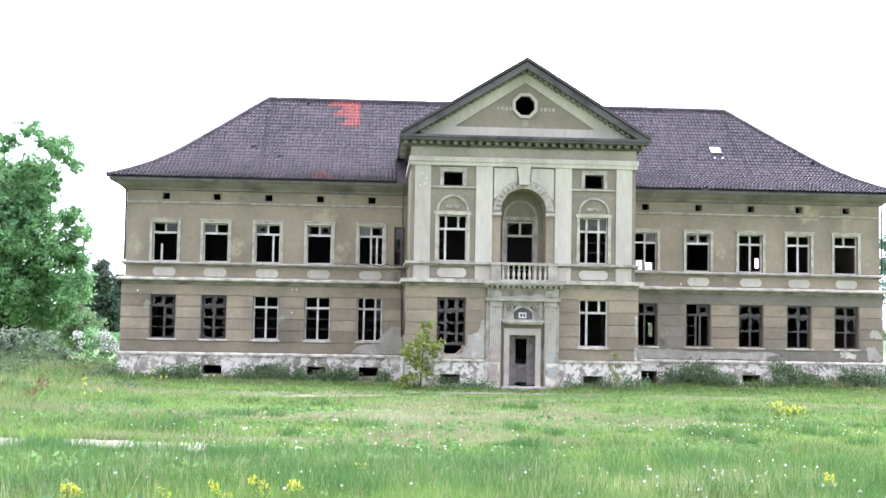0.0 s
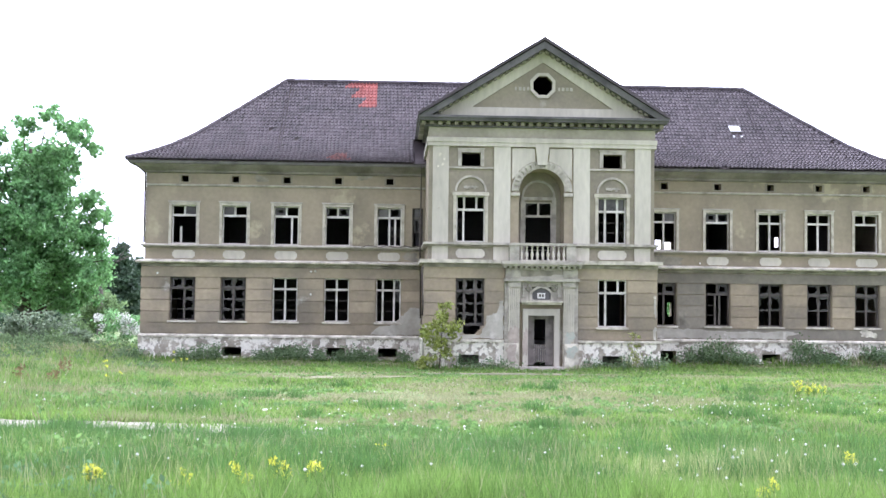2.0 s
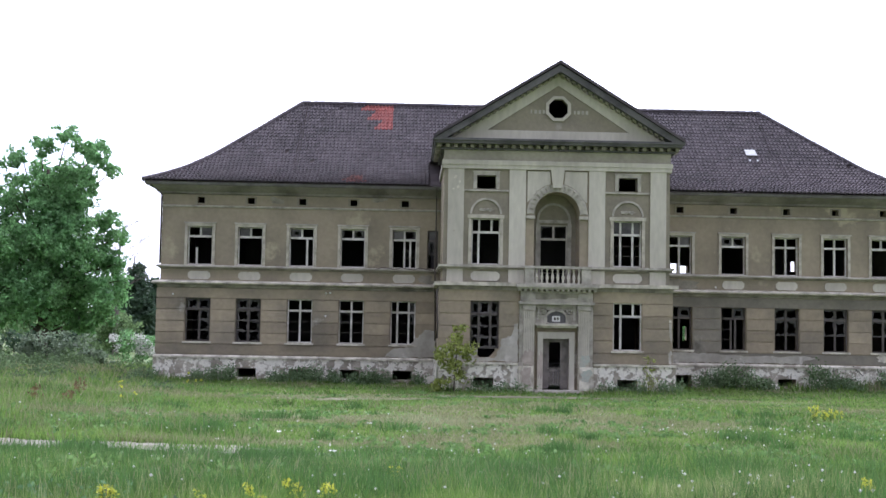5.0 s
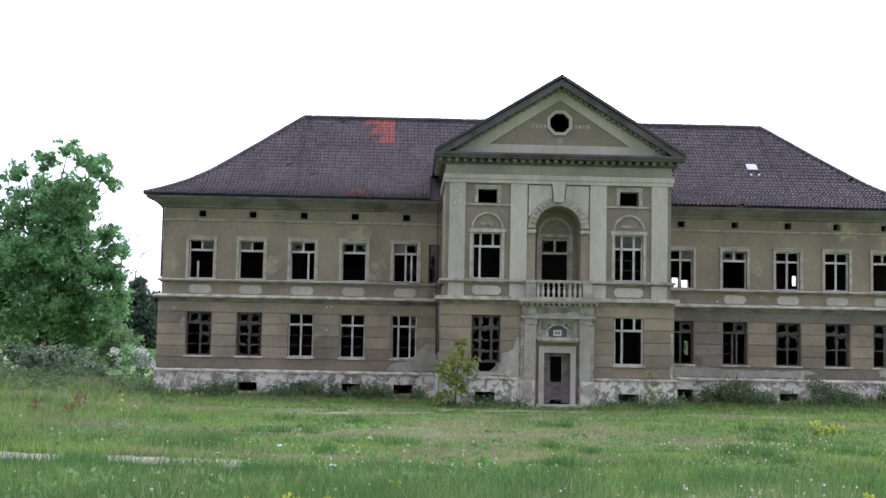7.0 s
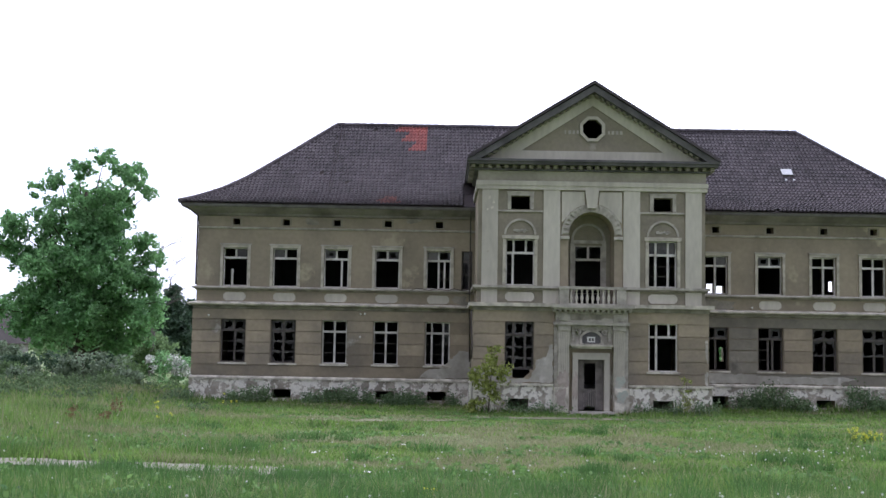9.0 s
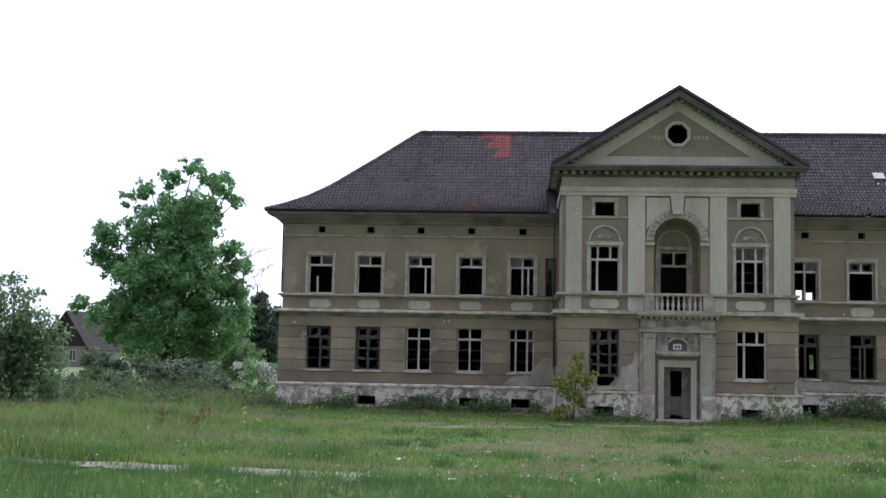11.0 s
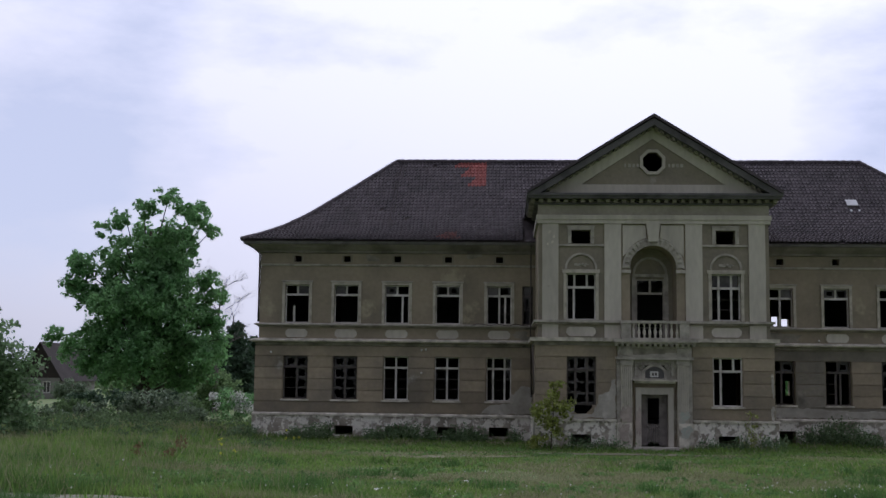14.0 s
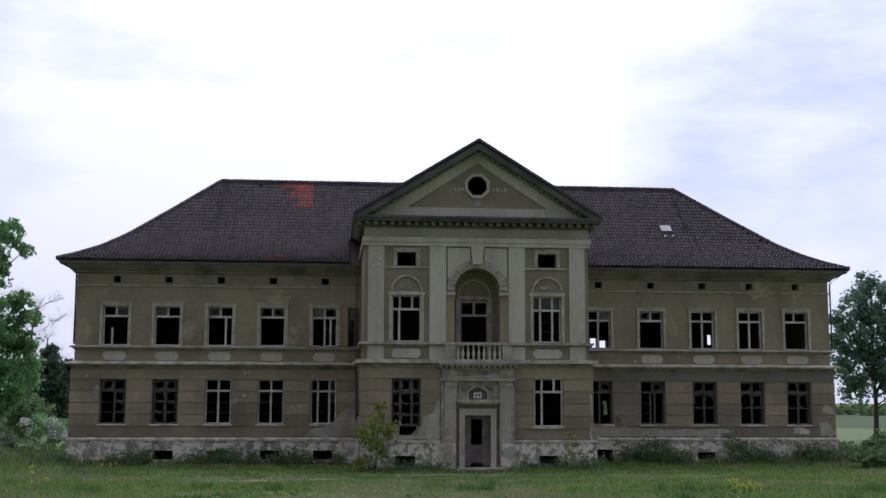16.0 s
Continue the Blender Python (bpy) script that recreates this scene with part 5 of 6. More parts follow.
# tall shrub at the meadow's edge
tree("shrub", (-28.2, -7.7, 0.1), [(-0.2, 5.2, 0.9), (-1.4, 4.6, 1.4), (0.7, 4.0, 1.0), (1.0, 3.0, 1.1), (-0.6, 3.2, 1.7), (1.3, 1.9, 1.2), (-0.6, 1.4, 1.7), (-2.8, 2.6, 1.8), (1.1, 0.9, 1.0), (0.4, 2.4, 1.3)], 0.12, 4.8, M_LEAF_SHRUB,
     "tall loose grey-green willow shrub", per=13, count=56, leaf=0.16, category="shrub")
# undergrowth along the edge
K = 0
for az, dist, w, h, mat, lab in ((-22.6, 72, 2.2, 1.7, M_WEED, "low tangled green bush"), (-21.0, 76, 2.2, 1.5, M_LEAF_GREY, "grey-green bush with pale leaves"), (-19.6, 78, 2.3, 1.9, M_WEED, "low tangled green bush"),
                                 (-18.2, 72, 2.3, 2.5, M_LEAF_GREY, "grey-green bush with pale leaves"), (-16.6, 72, 2.2, 2.7, M_LEAF_GREY, "grey-green bush with pale leaves"), (-15.2, 76, 2.0, 2.5, M_WEED, "low tangled green bush"),
                                 (-14.3, 70, 1.3, 1.7, M_LEAF_GREY, "low tangled green bush"), (-13.4, 92, 2.6, 3.6, M_WEED, "fresh green bush beside the house"), (-14.2, 104, 2.4, 5.6, M_WEED, "tall green bush beside the maple"), 
                                 (-17.6, 98, 2.6, 2.8, M_LEAF_DARK, "dark green bush behind the meadow"), (-16.0, 96, 2.6, 2.9, M_LEAF_DARK, "dark green bush behind the meadow"), (-19.0, 100, 2.6, 2.2, M_LEAF_DARK, "dark green bush behind the meadow"), (-14.2, 97, 2.2, 2.8, M_LEAF_DARK, "dark green bush behind the meadow"), (-20.2, 120, 1.7, 3.5, M_LEAF_GREY, "pale orchard tree beside the old cottage"), (-15.0, 110, 3.6, 6.0, M_LEAF_DARK, "dark green bush behind the meadow"),
                                 (24.6, 62, 1.4, 1.3, M_WEED, "low tangled green bush"), (25.6, 58, 1.6, 1.4, M_WEED, "low tangled green bush"), (23.2, 64, 1.2, 1.2, M_WEED, "low tangled green bush"), (24.5, 66, 2.0, 1.5, M_WEED, "low tangled green bush"), (26.3, 70, 2.4, 2.2, M_WEED, "dark green bush behind the meadow"), (22.6, 75, 1.6, 1.2, M_WEED, "low tangled green bush"), (12.2, 79, 2.2, 4.2, M_LEAF, "fresh green bush behind the house"), (16.2, 80, 2.2, 4.0, M_LEAF, "fresh green bush behind the house")):
    a = radians(az)
    K += 1
    h *= 0.85 if h < 3 else 0.95
    tree("bush", (-6.36 + dist * math.sin(a), -57 + dist * math.cos(a), -0.1), bush_lobes(w, h, 9, K), 0.06, h * 0.6, mat, lab, per=7 if h < 4 else 3, count=40, leaf=0.2 if h < 4 else 0.3, limb_every=6, category="bush")
a = radians(-12.75)
wb = tree("flowering_bush", (-6.36 + 76 * math.sin(a), -57 + 76 * math.cos(a), -0.1), bush_lobes(1.4, 2.6, 9, 77), 0.06, 1.4, M_LEAF, "hawthorn bush covered in white blossom", per=8, count=30, leaf=0.16, limb_every=6, category="bush")
cs, sp = blobs(bush_lobes(1.4, 2.6, 9, 77), 14)
keep = (cs[:, 2] > 1.0) & (cs[:, 1] < 0.3)
ob = new("blossom", quick_mesh("blossom", leaf_array(cs[keep] - np.array((0, 0.25, 0)), sp[keep] * 0.75, 46, 0.13), 4, M_BLOSSOM))
ob.parent = wb
# dark conifers behind the corner
for az, dist, h, w in ((-12.95, 112, 8.8, 2.6), (-12.1, 114, 7.0, 2.6), (-11.0, 118, 6.6, 3.0), (-13.5, 125, 6.6, 2.6)):
    a = radians(az)
    lob = [(w * (1 - k) * s * 0.5, h * (0.12 + 0.86 * k) + 0.5 * s, w * (1 - k) * 0.5 + 0.45) for k in (0, 0.14, 0.28, 0.42, 0.56, 0.7, 0.84) for s in (-1, 0.2, 1)]
    tree("conifer", (-6.36 + dist * math.sin(a), -57 + dist * math.cos(a), -0.1), lob, 0.2, h, M_LEAF_DARK, "dark conifer behind the house", per=11, count=60, leaf=0.26, limb_every=5)
# bare tree beside the maple
a = radians(-13.75)
bare = tagged(new("bare_tree"), "leafless tree with fine branching twigs", "tree")
bare.location = (-6.36 + 95 * math.sin(a), -57 + 95 * math.cos(a), -0.1)
M_TWIG = material("pale twig bark", (0.17, 0.15, 0.14), (0.10, 0.09, 0.085), scale=3, bump=0)
bm = bmesh.new()
tube(bm, [(0, 0, -0.2), (0.1, 0, 3), (0.0, 0.1, 6), (0.2, 0, 9)], [0.22, 0.17, 0.12, 0.06], 7)
part("trunk", bm, M_TWIG, bare)
bm = bmesh.new()
rb = random.Random(5)


def twig(p, d, length, r, depth):
    q = p + d * length * 0.5 + Vector((rb.uniform(-1, 1), rb.uniform(-1, 1), rb.uniform(-0.3, 0.6))) * length * 0.08
    e = q + (d + Vector((rb.uniform(-0.4, 0.4), rb.uniform(-0.4, 0.4), rb.uniform(-0.2, 0.3)))).normalized() * length * 0.5
    tube(bm, [p, q, e], [r, r * 0.8, r * 0.5], 4)
    if depth:
        for _ in range(3):
            k = rb.uniform(0.3, 1.0)
            twig(p.lerp(e, k), (d + Vector((rb.uniform(-0.9, 0.9), rb.uniform(-0.9, 0.9), rb.uniform(-0.4, 0.6)))).normalized(), length * rb.uniform(0.5, 0.75), r * 0.55, depth - 1)


for i in range(15):
    z = 5.0 + i * 0.36
    aa = i * 2.4
    twig(Vector((0.1, 0, z)), Vector((math.cos(aa) * 0.9, math.sin(aa) * 0.6, 0.6)).normalized(), 2.3 - 0.06 * i, 0.032, 4)
part("branchwork", bm, M_TWIG, bare)

# sapling against the centre block, small plants at its other corner
tree("sapling", (-4.45, -6.75, 0.05), [(0.0, 2.0, 0.36), (-0.45, 1.65, 0.36), (0.45, 1.85, 0.38), (0.3, 2.85, 0.2), (0.25, 2.5, 0.2), (-0.1, 1.2, 0.4), (-0.55, 0.5, 0.3), (0.35, 0.7, 0.3), (0.72, 1.95, 0.26), (-0.7, 0.25, 0.22)], 0.035, 2.8, M_LEAF_YELLOW,
     "yellow-green self-sown sapling against the wall", per=62, count=26, leaf=0.125, limb_every=5, category="sapling")
tree("sapling", (3.9, -6.2, 0.1), [(0.0, 0.5, 0.3), (0.1, 1.1, 0.25), (-0.05, 1.6, 0.2), (0.35, 0.6, 0.28)], 0.02, 1.7, M_LEAF_YELLOW, "thin yellow-green sapling by the plinth", per=40, count=12, leaf=0.09, limb_every=4, category="sapling")

# weeds along the foot of the walls
wc, ws = [], []
for _ in range(3000):
    x = rng.uniform(-19.5, 19.5)
    if noise.noise((x * 0.55, 1.0, 7.0)) + 0.35 * noise.noise((x * 2.1, 1.0, 3.0)) < (-0.12 if x > 5 else -0.04):
        continue
    if 5.4 < x < 7.6 and rng.random() < 0.85:
        continue
    if abs(x) < 5.4:
        if rng.random() < (0.95 if abs(x) < 1.3 else 0.65):
            continue
        y = LY - 0.3 - abs(rng.normal()) * 0.3
        h = rng.uniform(0.05, 0.35) * (1.3 if abs(x) > 3.5 else 0.8)
    else:
        y = -0.4 - abs(rng.normal()) * 0.5
        h = rng.uniform(0.05, 1.35 if x > 7 else 0.75) * (0.55 + 0.6 * noise.noise((x * 0.5, 0, 4)))
    wc.append((x, y, max(0.05, h) + ground_z(x, y) - 0.05))
    ws.append(rng.uniform(0.18, 0.42))
tagged(new("weeds", quick_mesh("weeds", leaf_array(wc, ws, 17, 0.085, squash=1.5), 4, M_WALLWEED)), "rank green weeds along the plinth", "weeds", kind="stuff")
wc, ws = [], []
for _ in range(1300):
    dist, az = rng.uniform(40, 75), radians(rng.uniform(-24, -11))
    x, y = -6.36 + dist * math.sin(az), -57 + dist * math.cos(az)
    grown = min(1.0, max(0.12, (dist - 42) / 24)) * (0.55 if az > radians(-14.5) else 1.0)
    if (x > -19 and y > -1.5) or rng.random() > grown + 0.5 * noise.noise((x * 0.35, y * 0.2, 9)):
        continue
    wc.append((x, y, ground_z(x, y) + grown * rng.uniform(0.05, 0.65) * (1 + 0.6 * noise.noise((x * 0.3, y * 0.3, 2)))))
    ws.append(rng.uniform(0.2, 0.5) * (0.5 + 0.5 * grown))
tagged(new("weeds", quick_mesh("weeds", leaf_array(wc, ws, 30, 0.13, squash=0.9), 4, M_NETTLE)), "tall nettles and weeds at the meadow's edge", "weeds", kind="stuff")


# ---- grass ----
WORN = [(-5.0, -27.5, 6.0, 4.5, 0.75), (-2.2, -11.7, 3.4, 1.0, 1.0), (6.2, -12.6, 3.0, 0.9, 0.6), (-9.6, -14.6, 3.2, 2.4, 1.0), (-7.0, -36.4, 4.5, 1.0, 0.6), (9.5, -20.0, 2.5, 2.0, 0.4)]


def worn(x, y):
    """How far the turf is trodden and dried out, 0 to 1."""
    w = max(k * math.exp(-((x - cx) / a) ** 2 - ((y - cy) / b) ** 2) for cx, cy, a, b, k in WORN)
    return max(0.0, min(1.0, w * 1.15 + 0.35 * noise.noise((x * 0.45, y * 0.45, 77.0)) * (w > 0.15)))


def field_height(x, y):
    """Grass height over the meadow: tall before the path and to the side, short behind it."""
    n = noise.noise((x * 0.35, y * 0.35, 1.0)) * 0.5 + 0.5
    n2 = noise.noise((x * 1.3, y * 1.3, 8.0)) * 0.5 + 0.5
    gap = path_y(x) - y
    if gap > 0.4:
        k = min(1.0, max(0.0, (gap - 1.1) / (3.2 if x < -8 else 1.6))) if x < -5 else 1.0
        return 0.022 + k * (0.13 + 0.36 * n * n2 + 0.08 * n)
    side = min(1.0, max(0.0, (-x - 9 - 0.18 * (y + 36)) / 6.0))
    trod = 0.55 if -17 < y < -7.5 and abs(x) < 9 else 1.0
    wall = (LY if abs(x) < 6 else -0.1) - y
    foot = 0.0 if wall < 0 or abs(x) > 19 else max(0.0, 1 - wall / 1.8) * (0.75 if x > 5 else 0.42) * n * (0.25 if abs(x) < 1.2 or 5.7 < x < 7.4 else 1.0)
    if noise.noise((x * 0.6, y * 0.45, 70.0)) > 0.38:
        n2 += 1.1
    return (0.05 + 0.15 * n * n2 + side * (0.12 + 0.34 * n)) * trod * (1 - 0.6 * worn(x, y)) + foot


def blade(x, y, h, w, lean):
    """One grass blade: a triangle on the ground, its tip leaning over."""
    dx, dy = rng.normal(size=2) * h * lean
    a = rng.uniform(0, math.pi)
    z = ground_z(x, y)
    c, s = math.cos(a) * w, math.sin(a) * w
    return ((x - c, y - s, z - 0.01), (x + c, y + s, z - 0.01), (x + dx, y + dy, z + h))


def grass(name, count, dry, mat, label):
    out = np.empty((count, 3, 3))
    k = 0
    while k < count:
        dist = 10.0 * (7.2 ** (rng.random() ** 0.85))
        az = radians(rng.uniform(-27, 30))
        x, y = -6.36 + dist * math.sin(az), -57 + dist * math.cos(az)
        if (y > LY - 0.1 and abs(x) < LX + 0.1) or (y > -0.2 and abs(x) < HW + 0.2):
            continue
        if abs(y - path_y(x)) < 0.62 and x < -5.5 and rng.random() < (0.95 if x < -10 else 0.78) + 0.35 * noise.noise((x * 1.3, y * 1.7, 3.0)):
            continue
        wo = worn(x, y) if y > path_y(x) else 0.0
        patch_n = noise.noise((x * 0.16, y * 0.22, 31.0)) + 0.5 * noise.noise((x * 0.5, y * 0.6, 12.0)) + 1.2 * wo - 0.36
        if dry and y < path_y(x) - 0.3 and rng.random() < 0.82:
            continue
        if dry and patch_n < 0.0 and rng.random() < 0.85:
            continue
        if not dry and y > path_y(x) and rng.random() < max(min(0.97, 1.25 * wo), 0.4 if patch_n > 0.2 else 0.0):
            continue
        h = field_height(x, y) * rng.uniform(0.5, 1.25) * (1.25 if dry else 1.0)
        w = max(0.006, dist * 0.00055) * rng.uniform(0.7, 1.5)
        out[k] = blade(x, y, h, w, 0.38 if h > 0.2 else 0.6)
        k += 1
    tagged(new(name, quick_mesh(name, out.reshape(-1, 3), 3, mat)), label, "grass", kind="stuff")


grass("grass", 400000, False, M_GRASS, "uneven fresh green meadow grass")
grass("dry_grass", 90000, True, M_DRY, "pale dry grass stalks among the green")

# dark tussocks standing out of the turf
M_TUFT = material("dark grass tussock", (0.115, 0.235, 0.066), (0.075, 0.165, 0.05), scale=0.6, fine=3, amount=0.9, vary=0.4, island=True, bump=0, back_light=0.4, rough=0.6)
spots = [(-9.9, -28.8, 0.34), (-9.4, -28.5, 0.25), (-8.7, -28.6, 0.2), (-3.2, -20.5, 0.3), (-1.4, -20.2, 0.25), (8.3, -25.5, 0.4), (-7.9, -39.6, 0.4), (-6.2, -40.0, 0.4)]
while len(spots) < 320:
    dist, az = 12.0 * (3.0 ** rng.random()), radians(rng.uniform(-24, 26))
    x, y = -6.36 + dist * math.sin(az), -57 + dist * math.cos(az)
    if y > path_y(x) and (worn(x, y) > 0.25 or rng.random() < 0.9) or abs(y - path_y(x)) < 0.9:
        continue
    spots.append((x, y, rng.uniform(0.12, 0.4)))
tuft = []
for cx, cy, r in spots:
    for _ in range(int(90 + 260 * r)):
        x, y = cx + rng.normal() * r * 0.6, cy + rng.normal() * r * 0.6
        tuft.append(blade(x, y, (0.12 + 0.32 * r) * rng.uniform(0.6, 1.3) + 0.45 * field_height(x, y), 0.009 * rng.uniform(0.7, 1.5), 0.35))
tagged(new("tussocks", quick_mesh("tussocks", np.array(tuft).reshape(-1, 3), 3, M_TUFT)), "dark green grass tussocks in the meadow", "grass", kind="stuff")
# tall seed stalks, pale and thin, in the near grass
M_STALK = material("ripe grass stalks", (0.42, 0.46, 0.22), (0.30, 0.36, 0.15), scale=0.5, fine=3, amount=0.8, vary=0.3, island=True, bump=0, back_light=0.35)
tuft = []
while len(tuft) < 5200:
    if rng.random() < 0.16:
        x, y = -2.9 + rng.normal() * 0.7, -44.6 + rng.normal() * 0.5
    else:
        dist, az = 11.0 * (1.9 ** rng.random()), radians(rng.uniform(-25, 26))
        x, y = -6.36 + dist * math.sin(az), -57 + dist * math.cos(az)
        if y > path_y(x) - 1.2 or noise.noise((x * 0.5, y * 0.5, 61.0)) < -0.05:
            continue
    tuft.append(blade(x, y, field_height(x, y) * rng.uniform(0.9, 1.55), 0.0055, 0.22))
tagged(new("seed_stalks", quick_mesh("seed_stalks", np.array(tuft).reshape(-1, 3), 3, M_STALK)), "pale ripe grass stalks standing in the near meadow", "grass", kind="stuff")
# bluish broad-leaved weeds before the path
M_BLUEWEED = material("bluish broad weed leaves", (0.17, 0.30, 0.15), (0.10, 0.20, 0.105), scale=0.8, fine=4, amount=0.9, vary=0.4, island=True, bump=0, back_light=0.4)
wc = []
for _ in range(170):
    x, y = rng.uniform(-11.6, -9.0) + rng.normal() * 0.3, rng.uniform(-47.0, -43.6)
    wc.append((x, y, ground_z(x, y) + rng.uniform(0.02, 0.24)))
tagged(new("meadow_weeds", quick_mesh("meadow_weeds", leaf_array(wc, 0.15, 24, 0.06, squash=0.8), 4, M_BLUEWEED)), "bluish-green broad-leaved weeds beside the footpath", "weeds", kind="stuff")

# broad-leaved herbs and hummocks among the blades
M_HERB = material("broad-leaved meadow herbs", (0.20, 0.34, 0.11), (0.125, 0.235, 0.078), scale=0.5, fine=3, amount=0.9, vary=0.35, island=True, bump=0, back_light=0.45, rough=0.6)
wc, ws = [], []
for _ in range(5200):
    dist, az = 13.0 * (4.0 ** rng.random()), radians(rng.uniform(-27, 30))
    x, y = -6.36 + dist * math.sin(az), -57 + dist * math.cos(az)
    near_path = abs(y - path_y(x)) < 0.7 and x < -4
    if near_path or y > LY - 0.5 and abs(x) < LX + 0.5 or noise.noise((x * 0.28, y * 0.2, 51.0)) + 0.5 * noise.noise((x * 0.9, y * 0.7, 17.0)) < 0.12:
        continue
    h = field_height(x, y)
    wc.append((x, y, ground_z(x, y) + h * rng.uniform(0.25, 0.75)))
    ws.append(0.06 + h * rng.uniform(0.5, 0.9))
tagged(new("meadow_herbs", quick_mesh("meadow_herbs", leaf_array(wc, ws, 26, 0.07, squash=0.6), 4, M_HERB)), "fresh green broad-leaved herbs in soft hummocks", "plants", kind="stuff")

# dandelion clocks and small white flowers
fl = []
for _ in range(620):
    dist = 11.5 * (3.6 ** rng.random())
    az = radians(rng.uniform(-26, 28))
    x, y = -6.36 + dist * math.sin(az), -57 + dist * math.cos(az)
    if noise.noise((x * 0.3, y * 0.3, 44.0)) < -0.02:
        continue
    z = ground_z(x, y) + field_height(x, y) * rng.uniform(0.7, 1.15)
    fl.append((x, y, z))
for cx, cy, sd, n_f in ((0.7, -32.2, 1.5, 60), (-5.8, -38.6, 1.3, 36), (-2.4, -44.0, 1.0, 22)):
    for _ in range(n_f):
        x, y = cx + rng.normal() * sd, cy + rng.normal() * sd * 0.6
        fl.append((x, y, ground_z(x, y) + field_height(x, y) * rng.uniform(0.8, 1.2) + 0.03))
ds = []
for x, y, z in fl:
    r = rng.uniform(0.010, 0.022)
    px, nx_, py, ny, pz, nz = ((x + r, y, z), (x - r, y, z), (x, y + r, z), (x, y - r, z), (x, y, z + r), (x, y, z - r))
    for t3 in ((px, py, pz), (py, nx_, pz), (nx_, ny, pz), (ny, px, pz), (py, px, nz), (nx_, py, nz), (ny, nx_, nz), (px, ny, nz)):
        ds.extend(t3)
tagged(new("dandelion_clocks", quick_mesh("dandelion_clocks", np.array(ds), 3, M_BLOSSOM)), "scattered white dandelion clocks in the grass", "flowers", kind="stuff")


# yellow flowering plants
def yellow_plant(at, h, stems, seed, label):
    r = random.Random(seed)
    root = tagged(new("yellow_flower"), label, "flower", "yellow flowers in the meadow")
    root.location = at
    tips = []
    for i in range(stems):
        bm = bmesh.new()
        tip = Vector((r.uniform(-0.25, 0.25) * h * 1.3, r.uniform(-0.2, 0.2) * h, h * r.uniform(0.5, 1.2)))
        tube(bm, [(tip.x * 0.2, tip.y * 0.2, -0.02), tip * 0.6, tip], [0.007, 0.006, 0.004], 5)
        part("stem", bm, M_STEM, root)
        tips.append(tip)
    cs = [t + Vector((r.uniform(-0.03, 0.03), r.uniform(-0.03, 0.03), -0.04 * k)) for t in tips for k in range(2)]
    ob = new("blossoms", quick_mesh("blossoms", leaf_array([tuple(c) for c in cs], 0.04, 9, 0.038 if h > 0.45 else 0.028), 4, M_YELLOW))
    ob.parent = root


YP = [(4.22, -26.0, 0.38, 8), (4.32, -25.9, 0.32, 5), (4.58, -25.9, 0.30, 9), (4.8, -25.8, 0.32, 9), (4.95, -25.9, 0.28, 5), (-9.17, -45.75, 0.27, 9), (-8.34, -45.7, 0.27, 7), (-7.8, -45.5, 0.27, 7), (-7.43, -45.2, 0.30, 8), (-7.1, -45.3, 0.27, 5),
      (-6.52, -43.3, 0.27, 5), (-3.05, -46.5, 0.28, 10), (-1.53, -44.6, 0.32, 9), (-13.9, -14.5, 0.8, 4), (-13.6, -26.0, 0.7, 4)]
for i, (x, y, h, st) in enumerate(YP):
    yellow_plant((x, y, ground_z(x, y)), h, st, 100 + i, "bright yellow flowering plant in the meadow grass")

# rusty dock plants and scraps of litter
M_DOCK = material("rusty dock leaves", (0.20, 0.145, 0.075), (0.13, 0.105, 0.055), scale=2, bump=0, vary=0.3, island=True, back_light=0.3)
for i, (x, y, h) in enumerate(((-16.1, -25.4, 0.6), (-16.2, -21.0, 0.7), (-15.4, -25.0, 0.45))):
    root = tagged(new("dock_plant"), "rusty brown dock plant in the tall grass", "plant", "dock plants")
    root.location = (x, y, ground_z(x, y))
    bm = bmesh.new()
    tube(bm, [(0, 0, -0.02), (0.02, 0, h * 0.5), (0.0, 0.03, h)], [0.012, 0.01, 0.006], 5)
    part("stem", bm, M_DOCK, root)
    cs = [(0.1 * math.sin(k * 2.1), 0.1 * math.cos(k * 2.1), h * (0.2 + 0.1 * k)) for k in range(8)]
    ob = new("leaves", quick_mesh("leaves", leaf_array(cs, 0.17, 9, 0.09), 4, M_DOCK))
    ob.parent = root
for i, (x, y, w) in enumerate(((-7.17, -30.9, 0.11), (-8.76, -34.4, 0.09), (-10.5, -33.0, 0.12), (-7.5, -38.4, 0.12), (-9.6, -36.4, 0.07))):
    bm = bmesh.new()
    r = random.Random(40 + i)
    grid = [[bm.verts.new((x + (a - 1.5) * w / 3, y + (b - 1.5) * w / 3, ground_z(x, y) + 0.06 + r.uniform(0, 0.03))) for a in range(4)] for b in range(4)]
    for a in range(3):
        for b in range(3):
            bm.faces.new((grid[b][a], grid[b][a + 1], grid[b + 1][a + 1], grid[b + 1][a]))
    tagged(part("paper_scrap", bm, M_PLATE, None), "crumpled white paper scrap lying on the grass", "litter", "paper scraps")

# ---- old cottage beyond the meadow ----
M_BRICK = material("grey cottage render", (0.27, 0.255, 0.235), (0.17, 0.16, 0.15), scale=0.8)
M_BOARD = material("dark gable boards", (0.050, 0.040, 0.036), (0.03, 0.025, 0.024), scale=1.5)
M_OLDROOF = material("old brown roof", (0.05, 0.042, 0.04), (0.03, 0.026, 0.025), scale=0.7)
cot = tagged(new("cottage"), "small old cottage with a dark boarded gable", "house")
a = radians(-21.6)
cot.location = (-6.36 + 150 * math.sin(a), -57 + 150 * math.cos(a), -0.2)
cot.rotation_euler = (0, 0, radians(-6))
bm = bmesh.new()
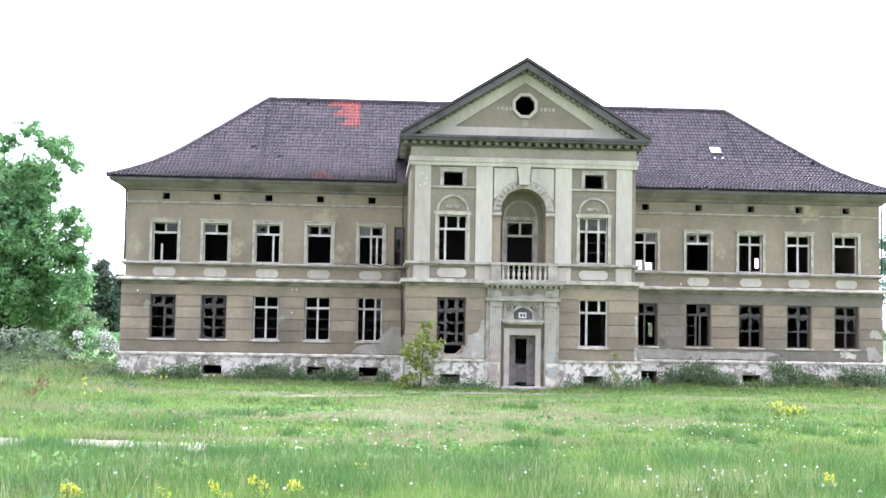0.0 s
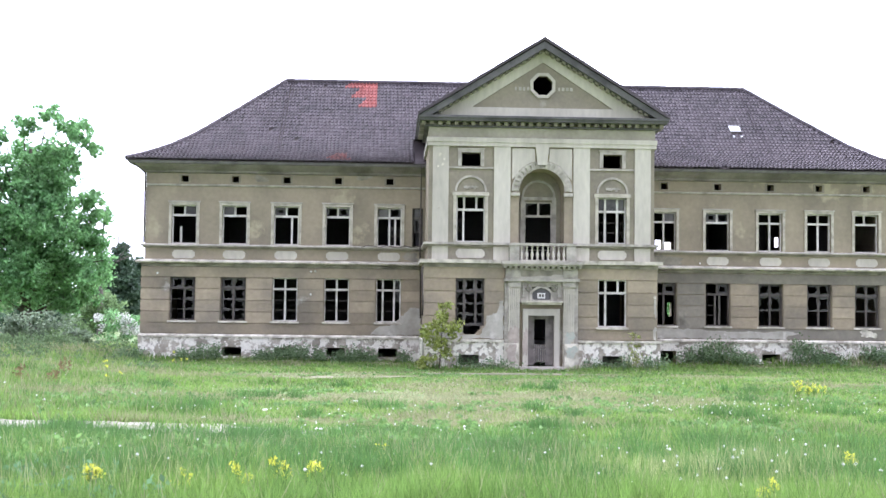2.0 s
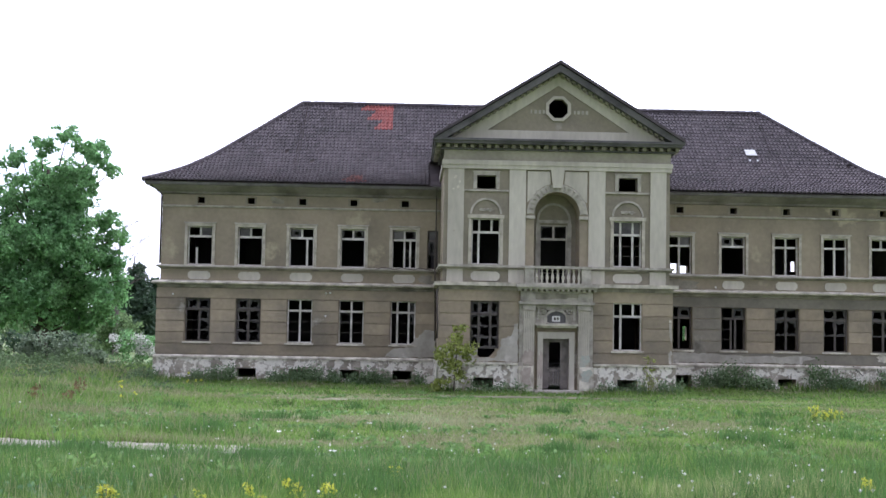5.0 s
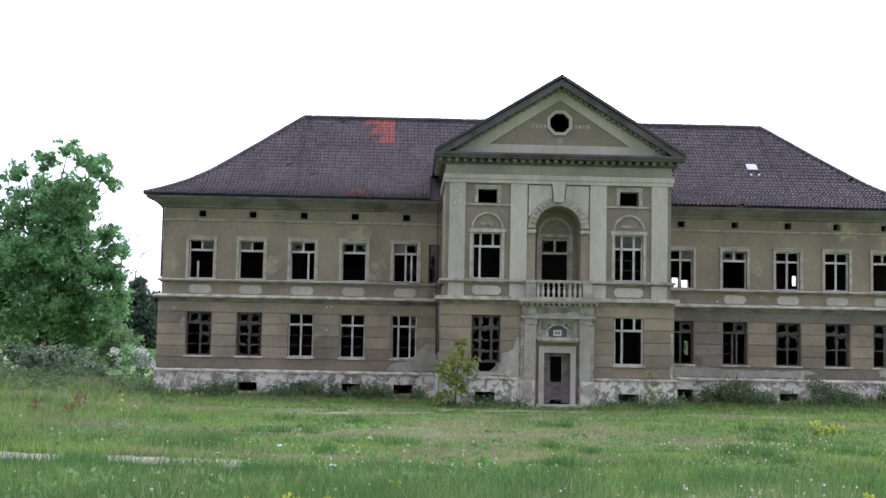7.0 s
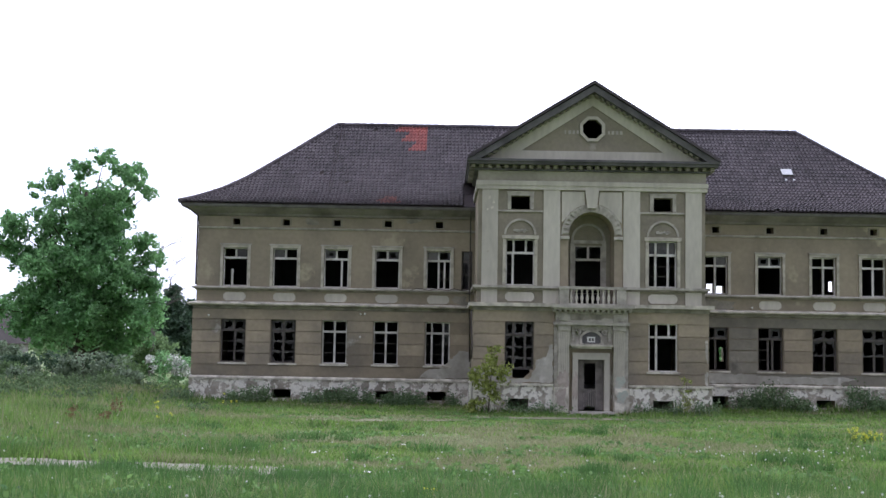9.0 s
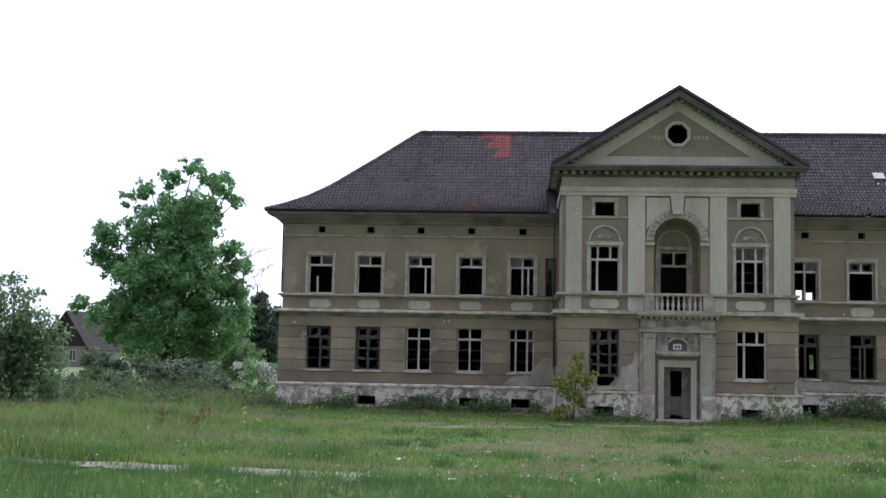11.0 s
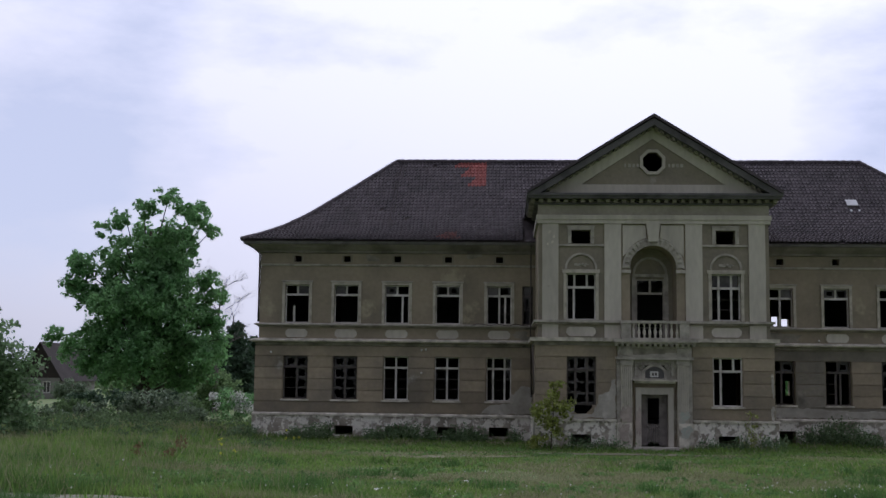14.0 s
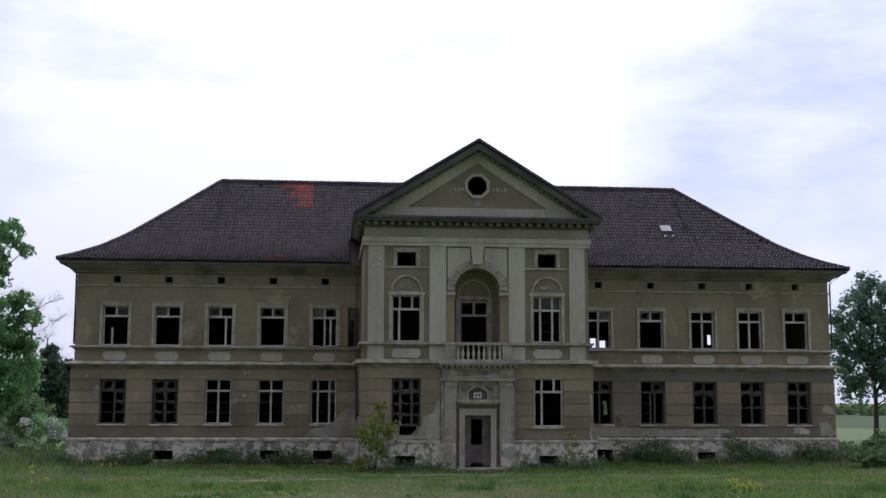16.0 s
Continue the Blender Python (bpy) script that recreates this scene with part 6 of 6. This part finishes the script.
wall_cells(bm, -2.6, 2.6, -0.3, 2.7, 0, 0.3, [(0.4, 1.4, 0.9, 2.3)])
part("wall", bm, M_BRICK, cot)
one_box("wall", (2.3, 2.6, 0.3, 9, -0.3, 2.7), M_BRICK, cot)
one_box("wall", (-2.6, -2.3, 0.3, 9, -0.3, 2.7), M_BRICK, cot)
one_box("wall", (-2.6, 2.6, 9, 9.3, -0.3, 2.7), M_BRICK, cot)
bm = bmesh.new()
prism(bm, [(-2.6, 2.7), (2.6, 2.7), (0, 6.6)], -0.02, 0.25)
part("gable", bm, M_BOARD, cot, "dark vertical gable boarding")
bm = bmesh.new()
for s in (-1, 1):
    pts = [(s * 2.95, 2.3), (0, 6.75), (0, 6.95), (s * 3.15, 2.3)]
    prism(bm, pts if s < 0 else pts[::-1], -0.35, 9.5)
part("roof", bm, M_OLDROOF, cot)
bm = bmesh.new()
for dims in ((0.4, 0.5, 0.05, 0.12, 0.9, 2.3), (1.3, 1.4, 0.05, 0.12, 0.9, 2.3), (0.5, 1.3, 0.05, 0.12, 0.9, 1.0), (0.5, 1.3, 0.05, 0.12, 2.2, 2.3), (0.86, 0.94, 0.05, 0.12, 1.0, 2.2)):
    box(bm, *dims)
win = part("window", bm, M_WHITE_WOOD, cot, "white cottage window")
one_box("pane", (0.5, 1.3, 0.13, 0.14, 1.0, 2.2), M_GLASS, win)
one_box("hatch", (-0.1, 0.55, -0.05, -0.021, 3.6, 4.2), M_BRICK, cot)

# ---- distance: bright field and hedges ----
M_FIELD = material("young crop field", (0.062, 0.105, 0.034), (0.047, 0.082, 0.028), scale=0.05, fine=0.8, amount=0.6, bump=0)
bm = bmesh.new()
fv = [bm.verts.new((x, y, 0.0)) for x, y in ((42, 52), (420, 30), (560, 330), (60, 330))]
bm.faces.new(fv)
ob = part("crop_field", bm, M_FIELD, None)
tagged(ob, "bright green crop field in the distance", "field", kind="structure")
wc, ws = [], []
for _ in range(1500):
    side = rng.random()
    az = radians(rng.uniform(17, 40)) if side < 0.35 else radians(rng.uniform(-40, 17))
    dist = rng.uniform(290, 330) if side < 0.35 else rng.uniform(180, 230)
    h = (2.4 if side < 0.35 else 5.5) * (0.8 + 0.6 * noise.noise((az * 30, 0, 1)))
    wc.append((-6.36 + dist * math.sin(az), -57 + dist * math.cos(az), rng.uniform(0.1, 1.0) * h))
    ws.append(rng.uniform(1.0, 2.0))
tagged(new("far_hedge", quick_mesh("far_hedge", leaf_array(wc, ws, 30, 0.7), 4, M_WEED)), "distant line of hedges and trees", "hedge", kind="stuff")
